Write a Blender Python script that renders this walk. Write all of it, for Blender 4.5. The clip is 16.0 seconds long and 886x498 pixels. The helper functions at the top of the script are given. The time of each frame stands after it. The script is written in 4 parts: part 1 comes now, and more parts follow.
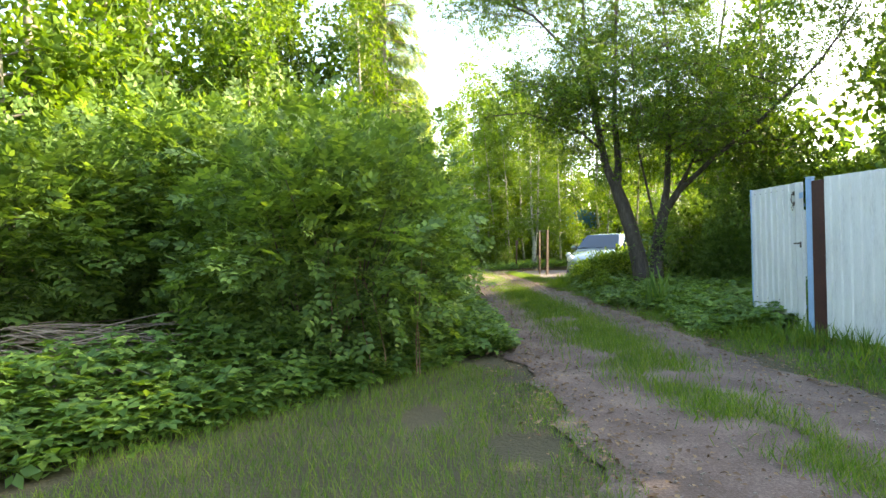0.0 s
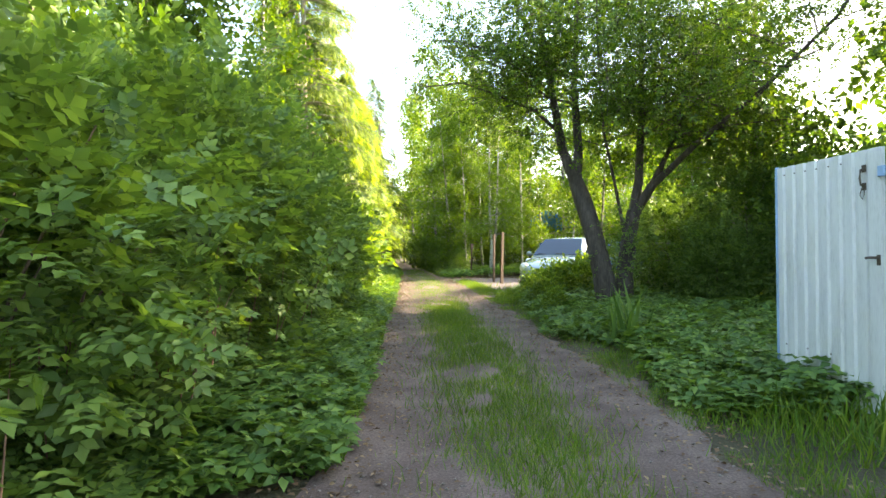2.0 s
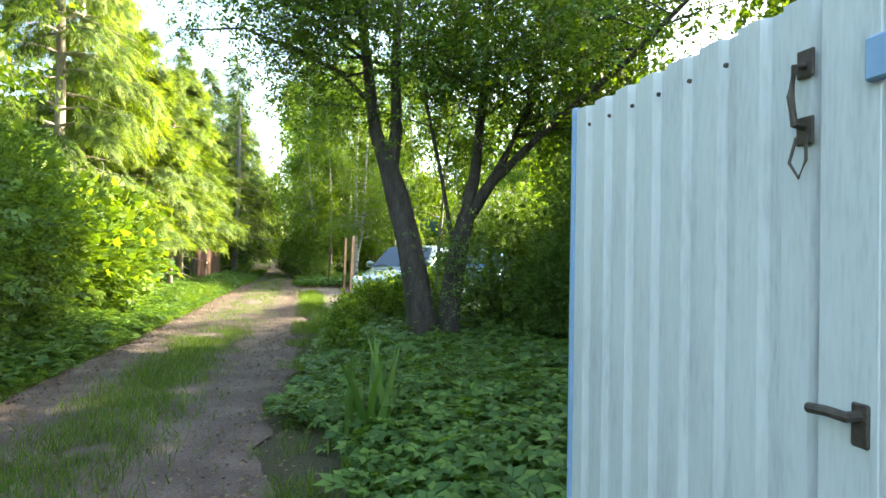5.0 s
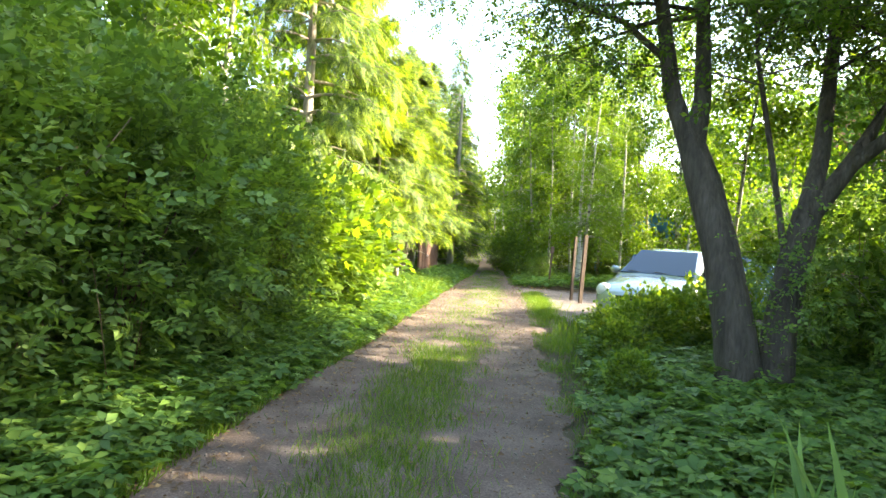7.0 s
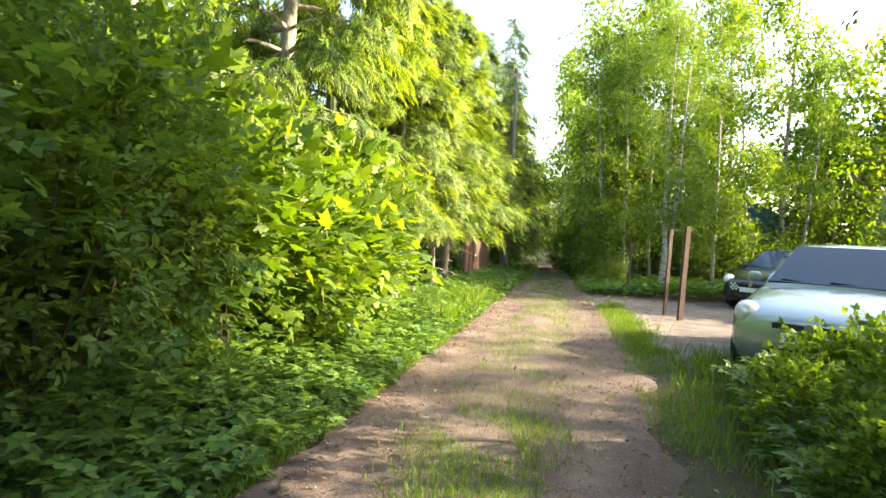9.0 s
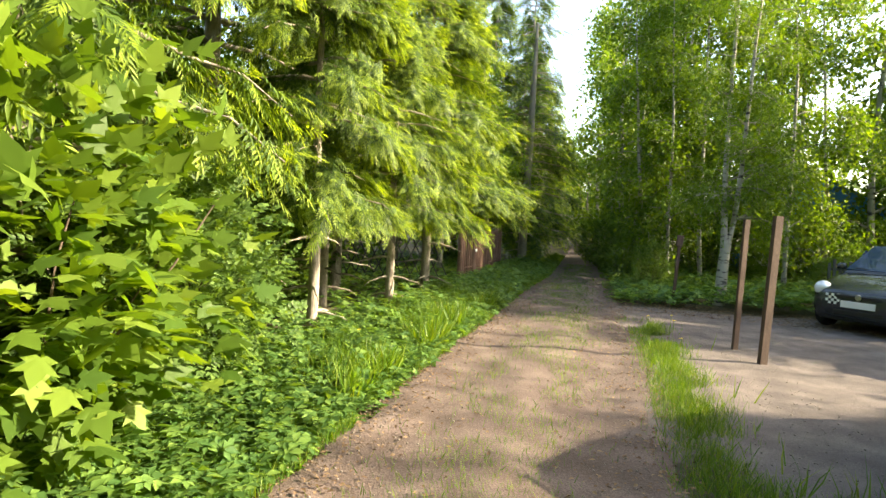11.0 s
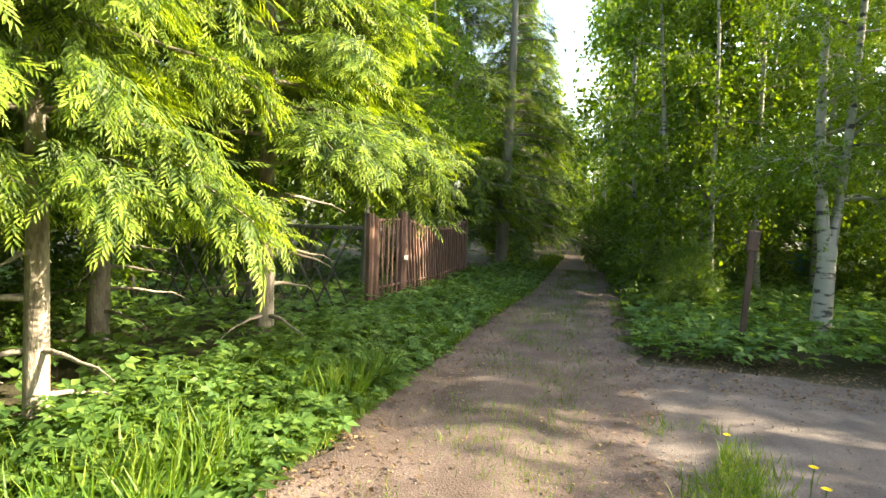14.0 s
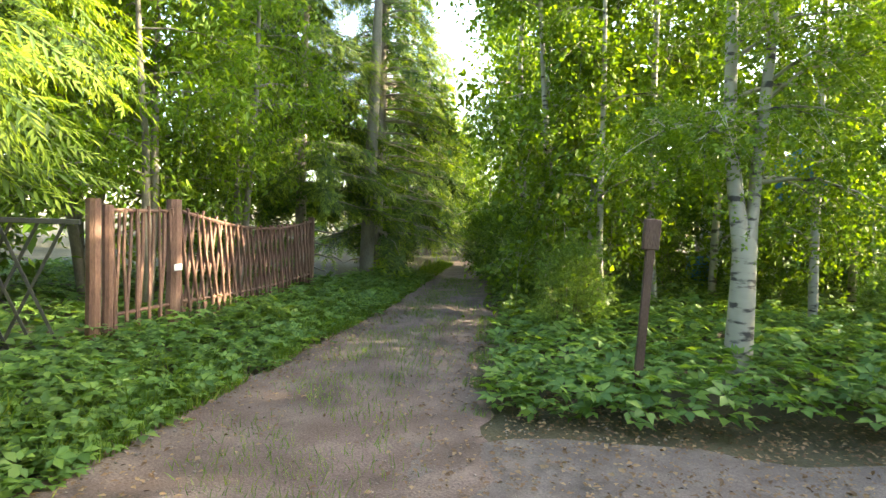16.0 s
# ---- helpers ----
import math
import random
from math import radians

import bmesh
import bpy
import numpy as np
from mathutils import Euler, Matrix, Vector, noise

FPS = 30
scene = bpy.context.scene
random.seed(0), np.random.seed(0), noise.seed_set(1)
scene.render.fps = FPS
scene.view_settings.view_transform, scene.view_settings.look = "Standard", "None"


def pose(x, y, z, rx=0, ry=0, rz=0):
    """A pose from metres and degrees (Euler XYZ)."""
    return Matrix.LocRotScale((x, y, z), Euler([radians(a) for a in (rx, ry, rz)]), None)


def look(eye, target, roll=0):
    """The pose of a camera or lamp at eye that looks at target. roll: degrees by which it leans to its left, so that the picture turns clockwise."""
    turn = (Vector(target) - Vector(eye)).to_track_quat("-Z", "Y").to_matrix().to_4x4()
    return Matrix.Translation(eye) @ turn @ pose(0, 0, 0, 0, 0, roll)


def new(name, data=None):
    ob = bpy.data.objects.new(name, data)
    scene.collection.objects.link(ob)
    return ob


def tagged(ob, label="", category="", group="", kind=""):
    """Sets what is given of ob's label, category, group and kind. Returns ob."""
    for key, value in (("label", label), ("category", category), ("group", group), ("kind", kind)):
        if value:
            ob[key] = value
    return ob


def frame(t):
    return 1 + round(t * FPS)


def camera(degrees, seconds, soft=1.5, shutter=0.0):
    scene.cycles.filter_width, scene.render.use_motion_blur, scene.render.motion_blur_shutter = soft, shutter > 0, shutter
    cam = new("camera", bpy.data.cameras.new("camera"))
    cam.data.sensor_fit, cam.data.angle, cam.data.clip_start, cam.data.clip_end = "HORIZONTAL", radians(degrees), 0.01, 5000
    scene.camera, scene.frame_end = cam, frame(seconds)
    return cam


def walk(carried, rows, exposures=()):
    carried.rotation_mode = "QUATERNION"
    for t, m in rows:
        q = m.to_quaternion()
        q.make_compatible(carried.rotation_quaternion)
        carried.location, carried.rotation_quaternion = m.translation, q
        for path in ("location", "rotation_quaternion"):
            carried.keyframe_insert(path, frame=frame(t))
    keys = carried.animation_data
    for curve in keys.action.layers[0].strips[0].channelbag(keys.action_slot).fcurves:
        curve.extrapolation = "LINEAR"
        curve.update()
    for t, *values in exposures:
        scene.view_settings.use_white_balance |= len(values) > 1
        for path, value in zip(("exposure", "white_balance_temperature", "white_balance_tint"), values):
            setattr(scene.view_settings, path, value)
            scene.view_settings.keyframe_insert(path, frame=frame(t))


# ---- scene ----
cam = camera(76.0, 16.0)
EXPOSURES = [(0, 3.1, 7900, 7), (1.5, 3.25, 7900, 7), (3.5, 3.15, 7700, 5), (6, 3.2, 7300, 2), (6.5, 3.5, 7400, 3), (7.5, 3.4, 7700, 5), (9, 3.0, 7900, 7), (11.5, 2.45, 7900, 7), (13.5, 2.75, 7900, 7), (15, 3.2, 7900, 7), (16, 3.5, 7900, 7)]
PATH = [
    (0, (0.211, -8.76, 1.129), (0.006, -6.771, 1.131), -1.4),
    (0.5, (0.436, -7.907, 1.127), (0.247, -5.916, 1.131), -1.2),
    (1, (0.651, -7.061, 1.151), (0.479, -5.069, 1.156), -1.1),
    (1.5, (0.904, -6.31, 1.185), (0.764, -4.315, 1.185), -1.3),
    (2, (1.088, -5.53, 1.175), (0.978, -3.533, 1.184), -0.7),
    (2.5, (1.356, -4.77, 1.172), (1.283, -2.771, 1.187), -0.5),
    (3, (1.698, -4.05, 1.2), (1.664, -2.05, 1.22), -0.2),
    (3.5, (2.25, -3.317, 1.28), (2.433, -1.326, 1.286), -0.4),
    (3.7, (2.352, -3.105, 1.313), (2.634, -1.125, 1.327), 0.3),
    (5.8, (3.12, -2.05, 1.349), (3.245, -0.054, 1.368), 3.0),
    (6, (2.95, -1.85, 1.35), (3.05, 0.148, 1.367), 3.9),
    (6.5, (2.37, -1.5, 1.352), (2.24, 0.496, 1.358), 3.0),
    (7, (2.004, -0.792, 1.377), (1.53, 1.151, 1.357), 3.6),
    (7.5, (1.696, 0.263, 1.332), (1.107, 2.174, 1.296), 4.0),
    (8, (1.6, 1.089, 1.359), (0.972, 2.988, 1.324), 3.5),
    (8.5, (1.497, 1.973, 1.374), (0.854, 3.866, 1.335), 3.1),
    (9, (1.304, 2.84, 1.351), (0.639, 4.726, 1.314), 3.1),
    (9.2, (1.259, 3.222, 1.382), (0.584, 5.104, 1.351), 2.8),
    (11.3, (0.976, 7.466, 1.598), (0.194, 9.303, 1.488), 2.8),
    (11.5, (0.903, 7.864, 1.585), (0.122, 9.702, 1.474), 2.7),
    (12, (0.724, 8.803, 1.581), (-0.077, 10.633, 1.472), 2.7),
    (12.5, (0.595, 9.719, 1.574), (-0.199, 11.552, 1.464), 2.6),
    (13, (0.476, 10.672, 1.587), (-0.331, 12.498, 1.471), 2.4),
    (13.5, (0.411, 11.616, 1.576), (-0.399, 13.441, 1.462), 2.2),
    (14, (0.344, 12.585, 1.536), (-0.46, 14.413, 1.422), 2.1),
    (14.5, (0.293, 13.455, 1.471), (-0.47, 15.301, 1.363), 2.1),
    (15, (0.309, 14.335, 1.43), (-0.431, 16.19, 1.325), 2.1),
    (15.5, (0.395, 14.989, 1.435), (-0.258, 16.877, 1.339), 2.0),
    (16, (0.545, 15.367, 1.388), (0.036, 17.299, 1.313), 1.9),
]
walk(cam, [(t, look(eye, target, roll)) for t, eye, target, roll in PATH], exposures=EXPOSURES)

# ---- sky and sun: low evening sun from the right of the lane, a little ahead ----
SUN_FROM = Vector((0.948, 0.318, 0.0))
SUN_HEIGHT = radians(25)
world = bpy.data.worlds.new("sky")
scene.world = world
world.use_nodes = True
_wn = world.node_tree.nodes
_sky = _wn.new("ShaderNodeTexSky")
_sky.sky_type = "NISHITA"
_sky.sun_disc = False
_sky.sun_elevation = SUN_HEIGHT
_sky.sun_rotation = math.atan2(SUN_FROM.x, SUN_FROM.y)
_sky.dust_density = 2.0
world.node_tree.links.new(_sky.outputs[0], _wn["Background"].inputs[0])
_wn["Background"].inputs[1].default_value = 0.15
_sun = bpy.data.lights.new("sun", "SUN")
_sun.energy = 4.0
_sun.angle = radians(0.55)
_sun.color = (1.0, 0.9, 0.74)
_d = Vector((SUN_FROM.x * math.cos(SUN_HEIGHT), SUN_FROM.y * math.cos(SUN_HEIGHT), math.sin(SUN_HEIGHT)))
new("sun", _sun).matrix_world = look(_d * 60, (0, 0, 0))

rng = np.random.default_rng(7)


# ---- materials ----
def nodes_of(name):
    m = bpy.data.materials.new(name)
    m.use_nodes = True
    return m, m.node_tree.nodes, m.node_tree.links, m.node_tree.nodes["Principled BSDF"]


def ramp_node(n, stops):
    r = n.new("ShaderNodeValToRGB")
    el = r.color_ramp.elements
    while len(el) < len(stops):
        el.new(0.5)
    for e, (p, c) in zip(el, stops):
        e.position = p
        e.color = (*c, 1)
    return r


def leaf_mat(name, dark, mid, bright, glow=0.4, rough=0.5):
    """Thin foliage: every leaf takes its own shade, and light passes through it."""
    m, n, l, p = nodes_of(name)
    geo = n.new("ShaderNodeNewGeometry")
    r = ramp_node(n, [(0.0, dark), (0.55, mid), (1.0, bright)])
    l.new(geo.outputs["Random Per Island"], r.inputs[0])
    no = n.new("ShaderNodeTexNoise")
    no.inputs["Scale"].default_value = 1.1
    co = n.new("ShaderNodeTexCoord")
    l.new(co.outputs["Object"], no.inputs["Vector"])
    hs = n.new("ShaderNodeHueSaturation")
    mr = n.new("ShaderNodeMapRange")
    mr.inputs[3].default_value, mr.inputs[4].default_value = 0.7, 1.3
    l.new(no.outputs[0], mr.inputs[0])
    l.new(mr.outputs[0], hs.inputs["Value"])
    l.new(r.outputs[0], hs.inputs["Color"])
    p.inputs["Roughness"].default_value = rough
    p.inputs["Specular IOR Level"].default_value = 0.3
    l.new(hs.outputs[0], p.inputs["Base Color"])
    tr = n.new("ShaderNodeBsdfTranslucent")
    tint = n.new("ShaderNodeMix")
    tint.data_type, tint.blend_type = "RGBA", "MULTIPLY"
    tint.inputs[0].default_value = 1.0
    tint.inputs[7].default_value = (1.9, 1.75, 0.55, 1)
    l.new(hs.outputs[0], tint.inputs[6])
    l.new(tint.outputs[2], tr.inputs[0])
    mx = n.new("ShaderNodeMixShader")
    mx.inputs[0].default_value = glow
    l.new(p.outputs[0], mx.inputs[1])
    l.new(tr.outputs[0], mx.inputs[2])
    l.new(mx.outputs[0], n["Material Output"].inputs[0])
    return m


def rough_mat(name, stops, scale=4.0, fine=60.0, rough=0.85, bump=0.3, stretch=(1, 1, 1), metal=0.0, dist=0.01):
    """A surface with colour at two scales and fine relief."""
    m, n, l, p = nodes_of(name)
    co = n.new("ShaderNodeTexCoord")
    mp = n.new("ShaderNodeMapping")
    mp.inputs["Scale"].default_value = stretch
    l.new(co.outputs["Object"], mp.inputs[0])
    a, b = n.new("ShaderNodeTexNoise"), n.new("ShaderNodeTexNoise")
    a.inputs["Scale"].default_value, b.inputs["Scale"].default_value = scale, fine
    a.inputs["Detail"].default_value, b.inputs["Detail"].default_value = 6, 5
    mix = n.new("ShaderNodeMath")
    mix.operation = "MULTIPLY_ADD"
    half = n.new("ShaderNodeMath")
    half.operation = "MULTIPLY"
    half.inputs[1].default_value = 0.55
    l.new(mp.outputs[0], a.inputs["Vector"])
    l.new(mp.outputs[0], b.inputs["Vector"])
    l.new(a.outputs[0], half.inputs[0])
    l.new(b.outputs[0], mix.inputs[0])
    mix.inputs[1].default_value = 0.45
    l.new(half.outputs[0], mix.inputs[2])
    r = ramp_node(n, stops)
    l.new(mix.outputs[0], r.inputs[0])
    l.new(r.outputs[0], p.inputs["Base Color"])
    p.inputs["Roughness"].default_value = rough
    p.inputs["Metallic"].default_value = metal
    bu = n.new("ShaderNodeBump")
    bu.inputs["Strength"].default_value = bump
    bu.inputs["Distance"].default_value = dist
    l.new(b.outputs[0], bu.inputs["Height"])
    l.new(bu.outputs[0], p.inputs["Normal"])
    return m


def plain(name, col, rough=0.5, metal=0.0, **kw):
    m, n, l, p = nodes_of(name)
    p.inputs["Base Color"].default_value = (*col, 1)
    p.inputs["Roughness"].default_value, p.inputs["Metallic"].default_value = rough, metal
    for k, v in kw.items():
        p.inputs[k.replace("_", " ")].default_value = v
    return m


def birch_mat(name, base):
    """Pale papery bark with dark scars lying across the stem, darker near the ground."""
    m, n, l, p = nodes_of(name)
    co = n.new("ShaderNodeTexCoord")
    mp = n.new("ShaderNodeMapping")
    mp.inputs["Scale"].default_value = (3.0, 3.0, 9.0)
    l.new(co.outputs["Object"], mp.inputs[0])
    a = n.new("ShaderNodeTexNoise")
    a.inputs["Scale"].default_value, a.inputs["Detail"].default_value = 1.6, 5
    l.new(mp.outputs[0], a.inputs["Vector"])
    r = ramp_node(n, [(0.38, (0.035, 0.03, 0.025)), (0.46, base), (1.0, tuple(c * 1.25 for c in base))])
    l.new(a.outputs[0], r.inputs[0])
    l.new(r.outputs[0], p.inputs["Base Color"])
    p.inputs["Roughness"].default_value = 0.7
    bu = n.new("ShaderNodeBump")
    bu.inputs["Strength"].default_value = 0.35
    bu.inputs["Distance"].default_value = 0.01
    l.new(a.outputs[0], bu.inputs["Height"])
    l.new(bu.outputs[0], p.inputs["Normal"])
    return m


LEAF_BUSH = leaf_mat("leaf_bush", (0.052, 0.105, 0.03), (0.097, 0.175, 0.045), (0.16, 0.255, 0.065), 0.4)
LEAF_TREE = leaf_mat("leaf_tree", (0.036, 0.078, 0.013), (0.07, 0.138, 0.02), (0.120, 0.195, 0.03))
LEAF_BIRCH = leaf_mat("leaf_birch", (0.050, 0.105, 0.011), (0.090, 0.165, 0.017), (0.150, 0.230, 0.028), 0.45)
LEAF_MAPLE = leaf_mat("leaf_maple", (0.055, 0.115, 0.018), (0.108, 0.185, 0.026), (0.19, 0.275, 0.045), 0.45)
LEAF_HERB = leaf_mat("leaf_herb", (0.048, 0.11, 0.03), (0.088, 0.172, 0.044), (0.16, 0.26, 0.06), 0.38)
LEAF_WILLOW = leaf_mat("leaf_willow", (0.075, 0.15, 0.018), (0.125, 0.22, 0.026), (0.2, 0.3, 0.04), 0.5)
NEEDLE = leaf_mat("needle", (0.03, 0.064, 0.013), (0.06, 0.112, 0.018), (0.11, 0.175, 0.026), 0.3)
SHOOT = leaf_mat("shoot", (0.11, 0.18, 0.024), (0.18, 0.265, 0.034), (0.27, 0.36, 0.055), 0.45)
GRASS = leaf_mat("grass", (0.045, 0.110, 0.012), (0.085, 0.170, 0.019), (0.170, 0.230, 0.037), 0.35)
DRYLEAF = leaf_mat("dry_leaf", (0.08, 0.048, 0.028), (0.15, 0.095, 0.058), (0.25, 0.18, 0.11), 0.1, 0.8)
LILAC = leaf_mat("lilac", (0.16, 0.14, 0.42), (0.24, 0.21, 0.55), (0.35, 0.32, 0.65), 0.3)
YELLOW = leaf_mat("yellow_petal", (0.7, 0.5, 0.01), (0.8, 0.6, 0.02), (0.85, 0.7, 0.05), 0.2)
SOIL = rough_mat("soil", [(0.25, (0.03, 0.024, 0.015)), (0.5, (0.05, 0.046, 0.021)), (0.75, (0.095, 0.075, 0.043))], 1.3, 40, 0.95, 0.7, dist=0.03)
ROAD = rough_mat("road_grit", [(0.3, (0.042, 0.028, 0.022)), (0.5, (0.108, 0.076, 0.064)), (0.72, (0.225, 0.17, 0.148))], 2.3, 70, 0.95, 0.8, dist=0.012)
LOT = rough_mat("lot_gravel", [(0.3, (0.05, 0.041, 0.037)), (0.5, (0.115, 0.094, 0.086)), (0.72, (0.23, 0.19, 0.172))], 2.6, 90, 0.95, 0.8, dist=0.012)
PEBBLE = rough_mat("pebble", [(0.3, (0.11, 0.092, 0.08)), (0.7, (0.26, 0.225, 0.2))], 9, 90, 0.9, 0.3)
BARK = rough_mat("bark", [(0.28, (0.025, 0.02, 0.017)), (0.5, (0.065, 0.053, 0.045)), (0.75, (0.13, 0.11, 0.095))], 3, 14, 0.95, 1.0, (3, 3, 0.6), dist=0.03)
BARK_SPRUCE = rough_mat("bark_spruce", [(0.3, (0.11, 0.085, 0.068)), (0.5, (0.29, 0.25, 0.21)), (0.75, (0.46, 0.41, 0.35))], 5, 22, 0.95, 0.8, (2, 2, 0.8), dist=0.015)
BARK_GREY = rough_mat("bark_grey", [(0.3, (0.10, 0.09, 0.07)), (0.7, (0.26, 0.24, 0.19))], 3, 25, 0.9, 0.6, (2, 2, 0.8))
BIRCH = birch_mat("birch_bark", (0.24, 0.23, 0.18))
TWIG = rough_mat("twig", [(0.3, (0.05, 0.035, 0.025)), (0.7, (0.14, 0.10, 0.075))], 5, 40, 0.9, 0.4)
DEADWOOD = rough_mat("deadwood", [(0.3, (0.12, 0.09, 0.07)), (0.7, (0.30, 0.245, 0.20))], 5, 40, 0.9, 0.4)
PAINT = rough_mat("pale_paint", [(0.3, (0.43, 0.44, 0.44)), (0.48, (0.58, 0.59, 0.59)), (0.7, (0.66, 0.67, 0.665))], 3.0, 30, 0.5, 0.08, (4, 4, 0.5))
BLUE = rough_mat("blue_paint", [(0.3, (0.20, 0.33, 0.52)), (0.7, (0.30, 0.45, 0.65))], 4, 40, 0.5, 0.1)
MAROON = rough_mat("maroon_paint", [(0.3, (0.035, 0.014, 0.012)), (0.7, (0.075, 0.028, 0.022))], 4, 40, 0.6, 0.15)
RUST = rough_mat("rust", [(0.3, (0.035, 0.02, 0.015)), (0.55, (0.08, 0.05, 0.037)), (0.8, (0.16, 0.115, 0.09))], 4, 55, 0.85, 0.4, (2, 2, 0.6))
FENCEWOOD = rough_mat("fence_wood", [(0.3, (0.075, 0.04, 0.03)), (0.55, (0.19, 0.105, 0.075)), (0.8, (0.33, 0.22, 0.17))], 4, 30, 0.85, 0.5, (4, 4, 0.7))
LATTICE = rough_mat("lattice_wood", [(0.3, (0.03, 0.035, 0.03)), (0.7, (0.09, 0.095, 0.08))], 4, 40, 0.85, 0.4)
IRON = rough_mat("iron", [(0.3, (0.05, 0.04, 0.035)), (0.7, (0.14, 0.11, 0.09))], 10, 80, 0.6, 0.3, metal=0.5)
CARPAINT = plain("car_paint", (0.34, 0.41, 0.44), 0.2, 0.55, Coat_Weight=0.6)
CARBLUE = plain("car_paint_blue", (0.10, 0.22, 0.42), 0.25, 0.4, Coat_Weight=0.6)
CARDARK = plain("car_paint_dark", (0.03, 0.035, 0.04), 0.25, 0.3, Coat_Weight=0.6)
GLASS = plain("tinted_glass", (0.02, 0.045, 0.09), 0.03, 0.0, Specular_IOR_Level=0.5)
LENS = plain("lamp_lens", (0.75, 0.78, 0.8), 0.12, 0.3)
BLACK = plain("black_plastic", (0.012, 0.012, 0.013), 0.5)
WHITE = plain("white_plate", (0.75, 0.75, 0.73), 0.45)
STEEL = plain("rim_steel", (0.45, 0.46, 0.47), 0.3, 0.9)
RUBBER = rough_mat("rubber", [(0.3, (0.012, 0.012, 0.012)), (0.7, (0.03, 0.03, 0.03))], 10, 90, 0.85, 0.3)
TIMBER = rough_mat("timber", [(0.3, (0.16, 0.07, 0.035)), (0.7, (0.34, 0.17, 0.09))], 3, 30, 0.8, 0.3, (1, 1, 5))
ROOFTILE = rough_mat("roof_sheet", [(0.3, (0.08, 0.065, 0.055)), (0.7, (0.17, 0.14, 0.12))], 3, 40, 0.8, 0.3)
SIDING = rough_mat("siding", [(0.3, (0.48, 0.5, 0.52)), (0.7, (0.64, 0.66, 0.66))], 2, 30, 0.7, 0.1)
BLUEROOF = rough_mat("blue_roof", [(0.3, (0.03, 0.16, 0.46)), (0.7, (0.06, 0.25, 0.6))], 3, 30, 0.45, 0.1)


# ---- mesh tools ----
def np_mesh(name, verts, faces, mat):
    """A mesh from arrays of vertices and of faces with equal corner counts."""
    verts, faces = np.asarray(verts, np.float32), np.asarray(faces, np.int32)
    me = bpy.data.meshes.new(name)
    k = faces.shape[1]
    me.vertices.add(len(verts))
    me.vertices.foreach_set("co", verts.ravel())
    me.loops.add(faces.size)
    me.loops.foreach_set("vertex_index", faces.ravel())
    me.polygons.add(len(faces))
    me.polygons.foreach_set("loop_start", np.arange(0, faces.size, k, dtype=np.int32))
    me.polygons.foreach_set("loop_total", np.full(len(faces), k, np.int32))
    me.update(calc_edges=True)
    me.materials.append(mat)
    return me


def smooth(me):
    me.polygons.foreach_set("use_smooth", np.ones(len(me.polygons), bool))
    return me


def put(name, me, parent=None, label="", m=None):
    ob = new(name, me)
    if parent:
        ob.parent = parent
    if m is not None:
        ob.matrix_basis = m
    return tagged(ob, label)


def part(name, bm, mat, parent=None, label="", m=None):
    """Links a bmesh as one mesh object under a thing or a part."""
    me = bpy.data.meshes.new(name)
    bm.to_mesh(me)
    bm.free()
    me.materials.append(mat)
    return put(name, me, parent, label, m)


def thing(name, label, category, group="", m=None, kind=""):
    ob = new(name)
    if m is not None:
        ob.matrix_basis = m
    return tagged(ob, label, category, group, kind)


def box_bm(sx, sy, sz, c=(0, 0, 0), bevel=0.004, rot=None, bm=None):
    b = bmesh.new()
    bmesh.ops.create_cube(b, size=1)
    for v in b.verts:
        v.co = Vector((v.co.x * sx, v.co.y * sy, v.co.z * sz))
    if bevel:
        bmesh.ops.bevel(b, geom=b.edges[:], offset=bevel, segments=1, affect="EDGES")
    t = Matrix.Translation(c)
    if rot is not None:
        t = t @ rot
    b.transform(t)
    if bm is None:
        return b
    me = bpy.data.meshes.new("tmp")
    b.to_mesh(me)
    b.free()
    bm.from_mesh(me)
    bpy.data.meshes.remove(me)
    return bm


def prism_bm(outline, y0, y1, axis="y"):
    """An outline of (a, b) pairs drawn out between y0 and y1."""
    b = bmesh.new()
    put3 = (lambda a, c, d: (a, d, c)) if axis == "y" else ((lambda a, c, d: (a, c, d)) if axis == "z" else (lambda a, c, d: (d, a, c)))
    lo = [b.verts.new(put3(a, c, y0)) for a, c in outline]
    hi = [b.verts.new(put3(a, c, y1)) for a, c in outline]
    n = len(outline)
    b.faces.new(lo)
    b.faces.new(hi[::-1])
    for i in range(n):
        b.faces.new((lo[i], hi[i], hi[(i + 1) % n], lo[(i + 1) % n]))
    bmesh.ops.recalc_face_normals(b, faces=b.faces[:])
    return b


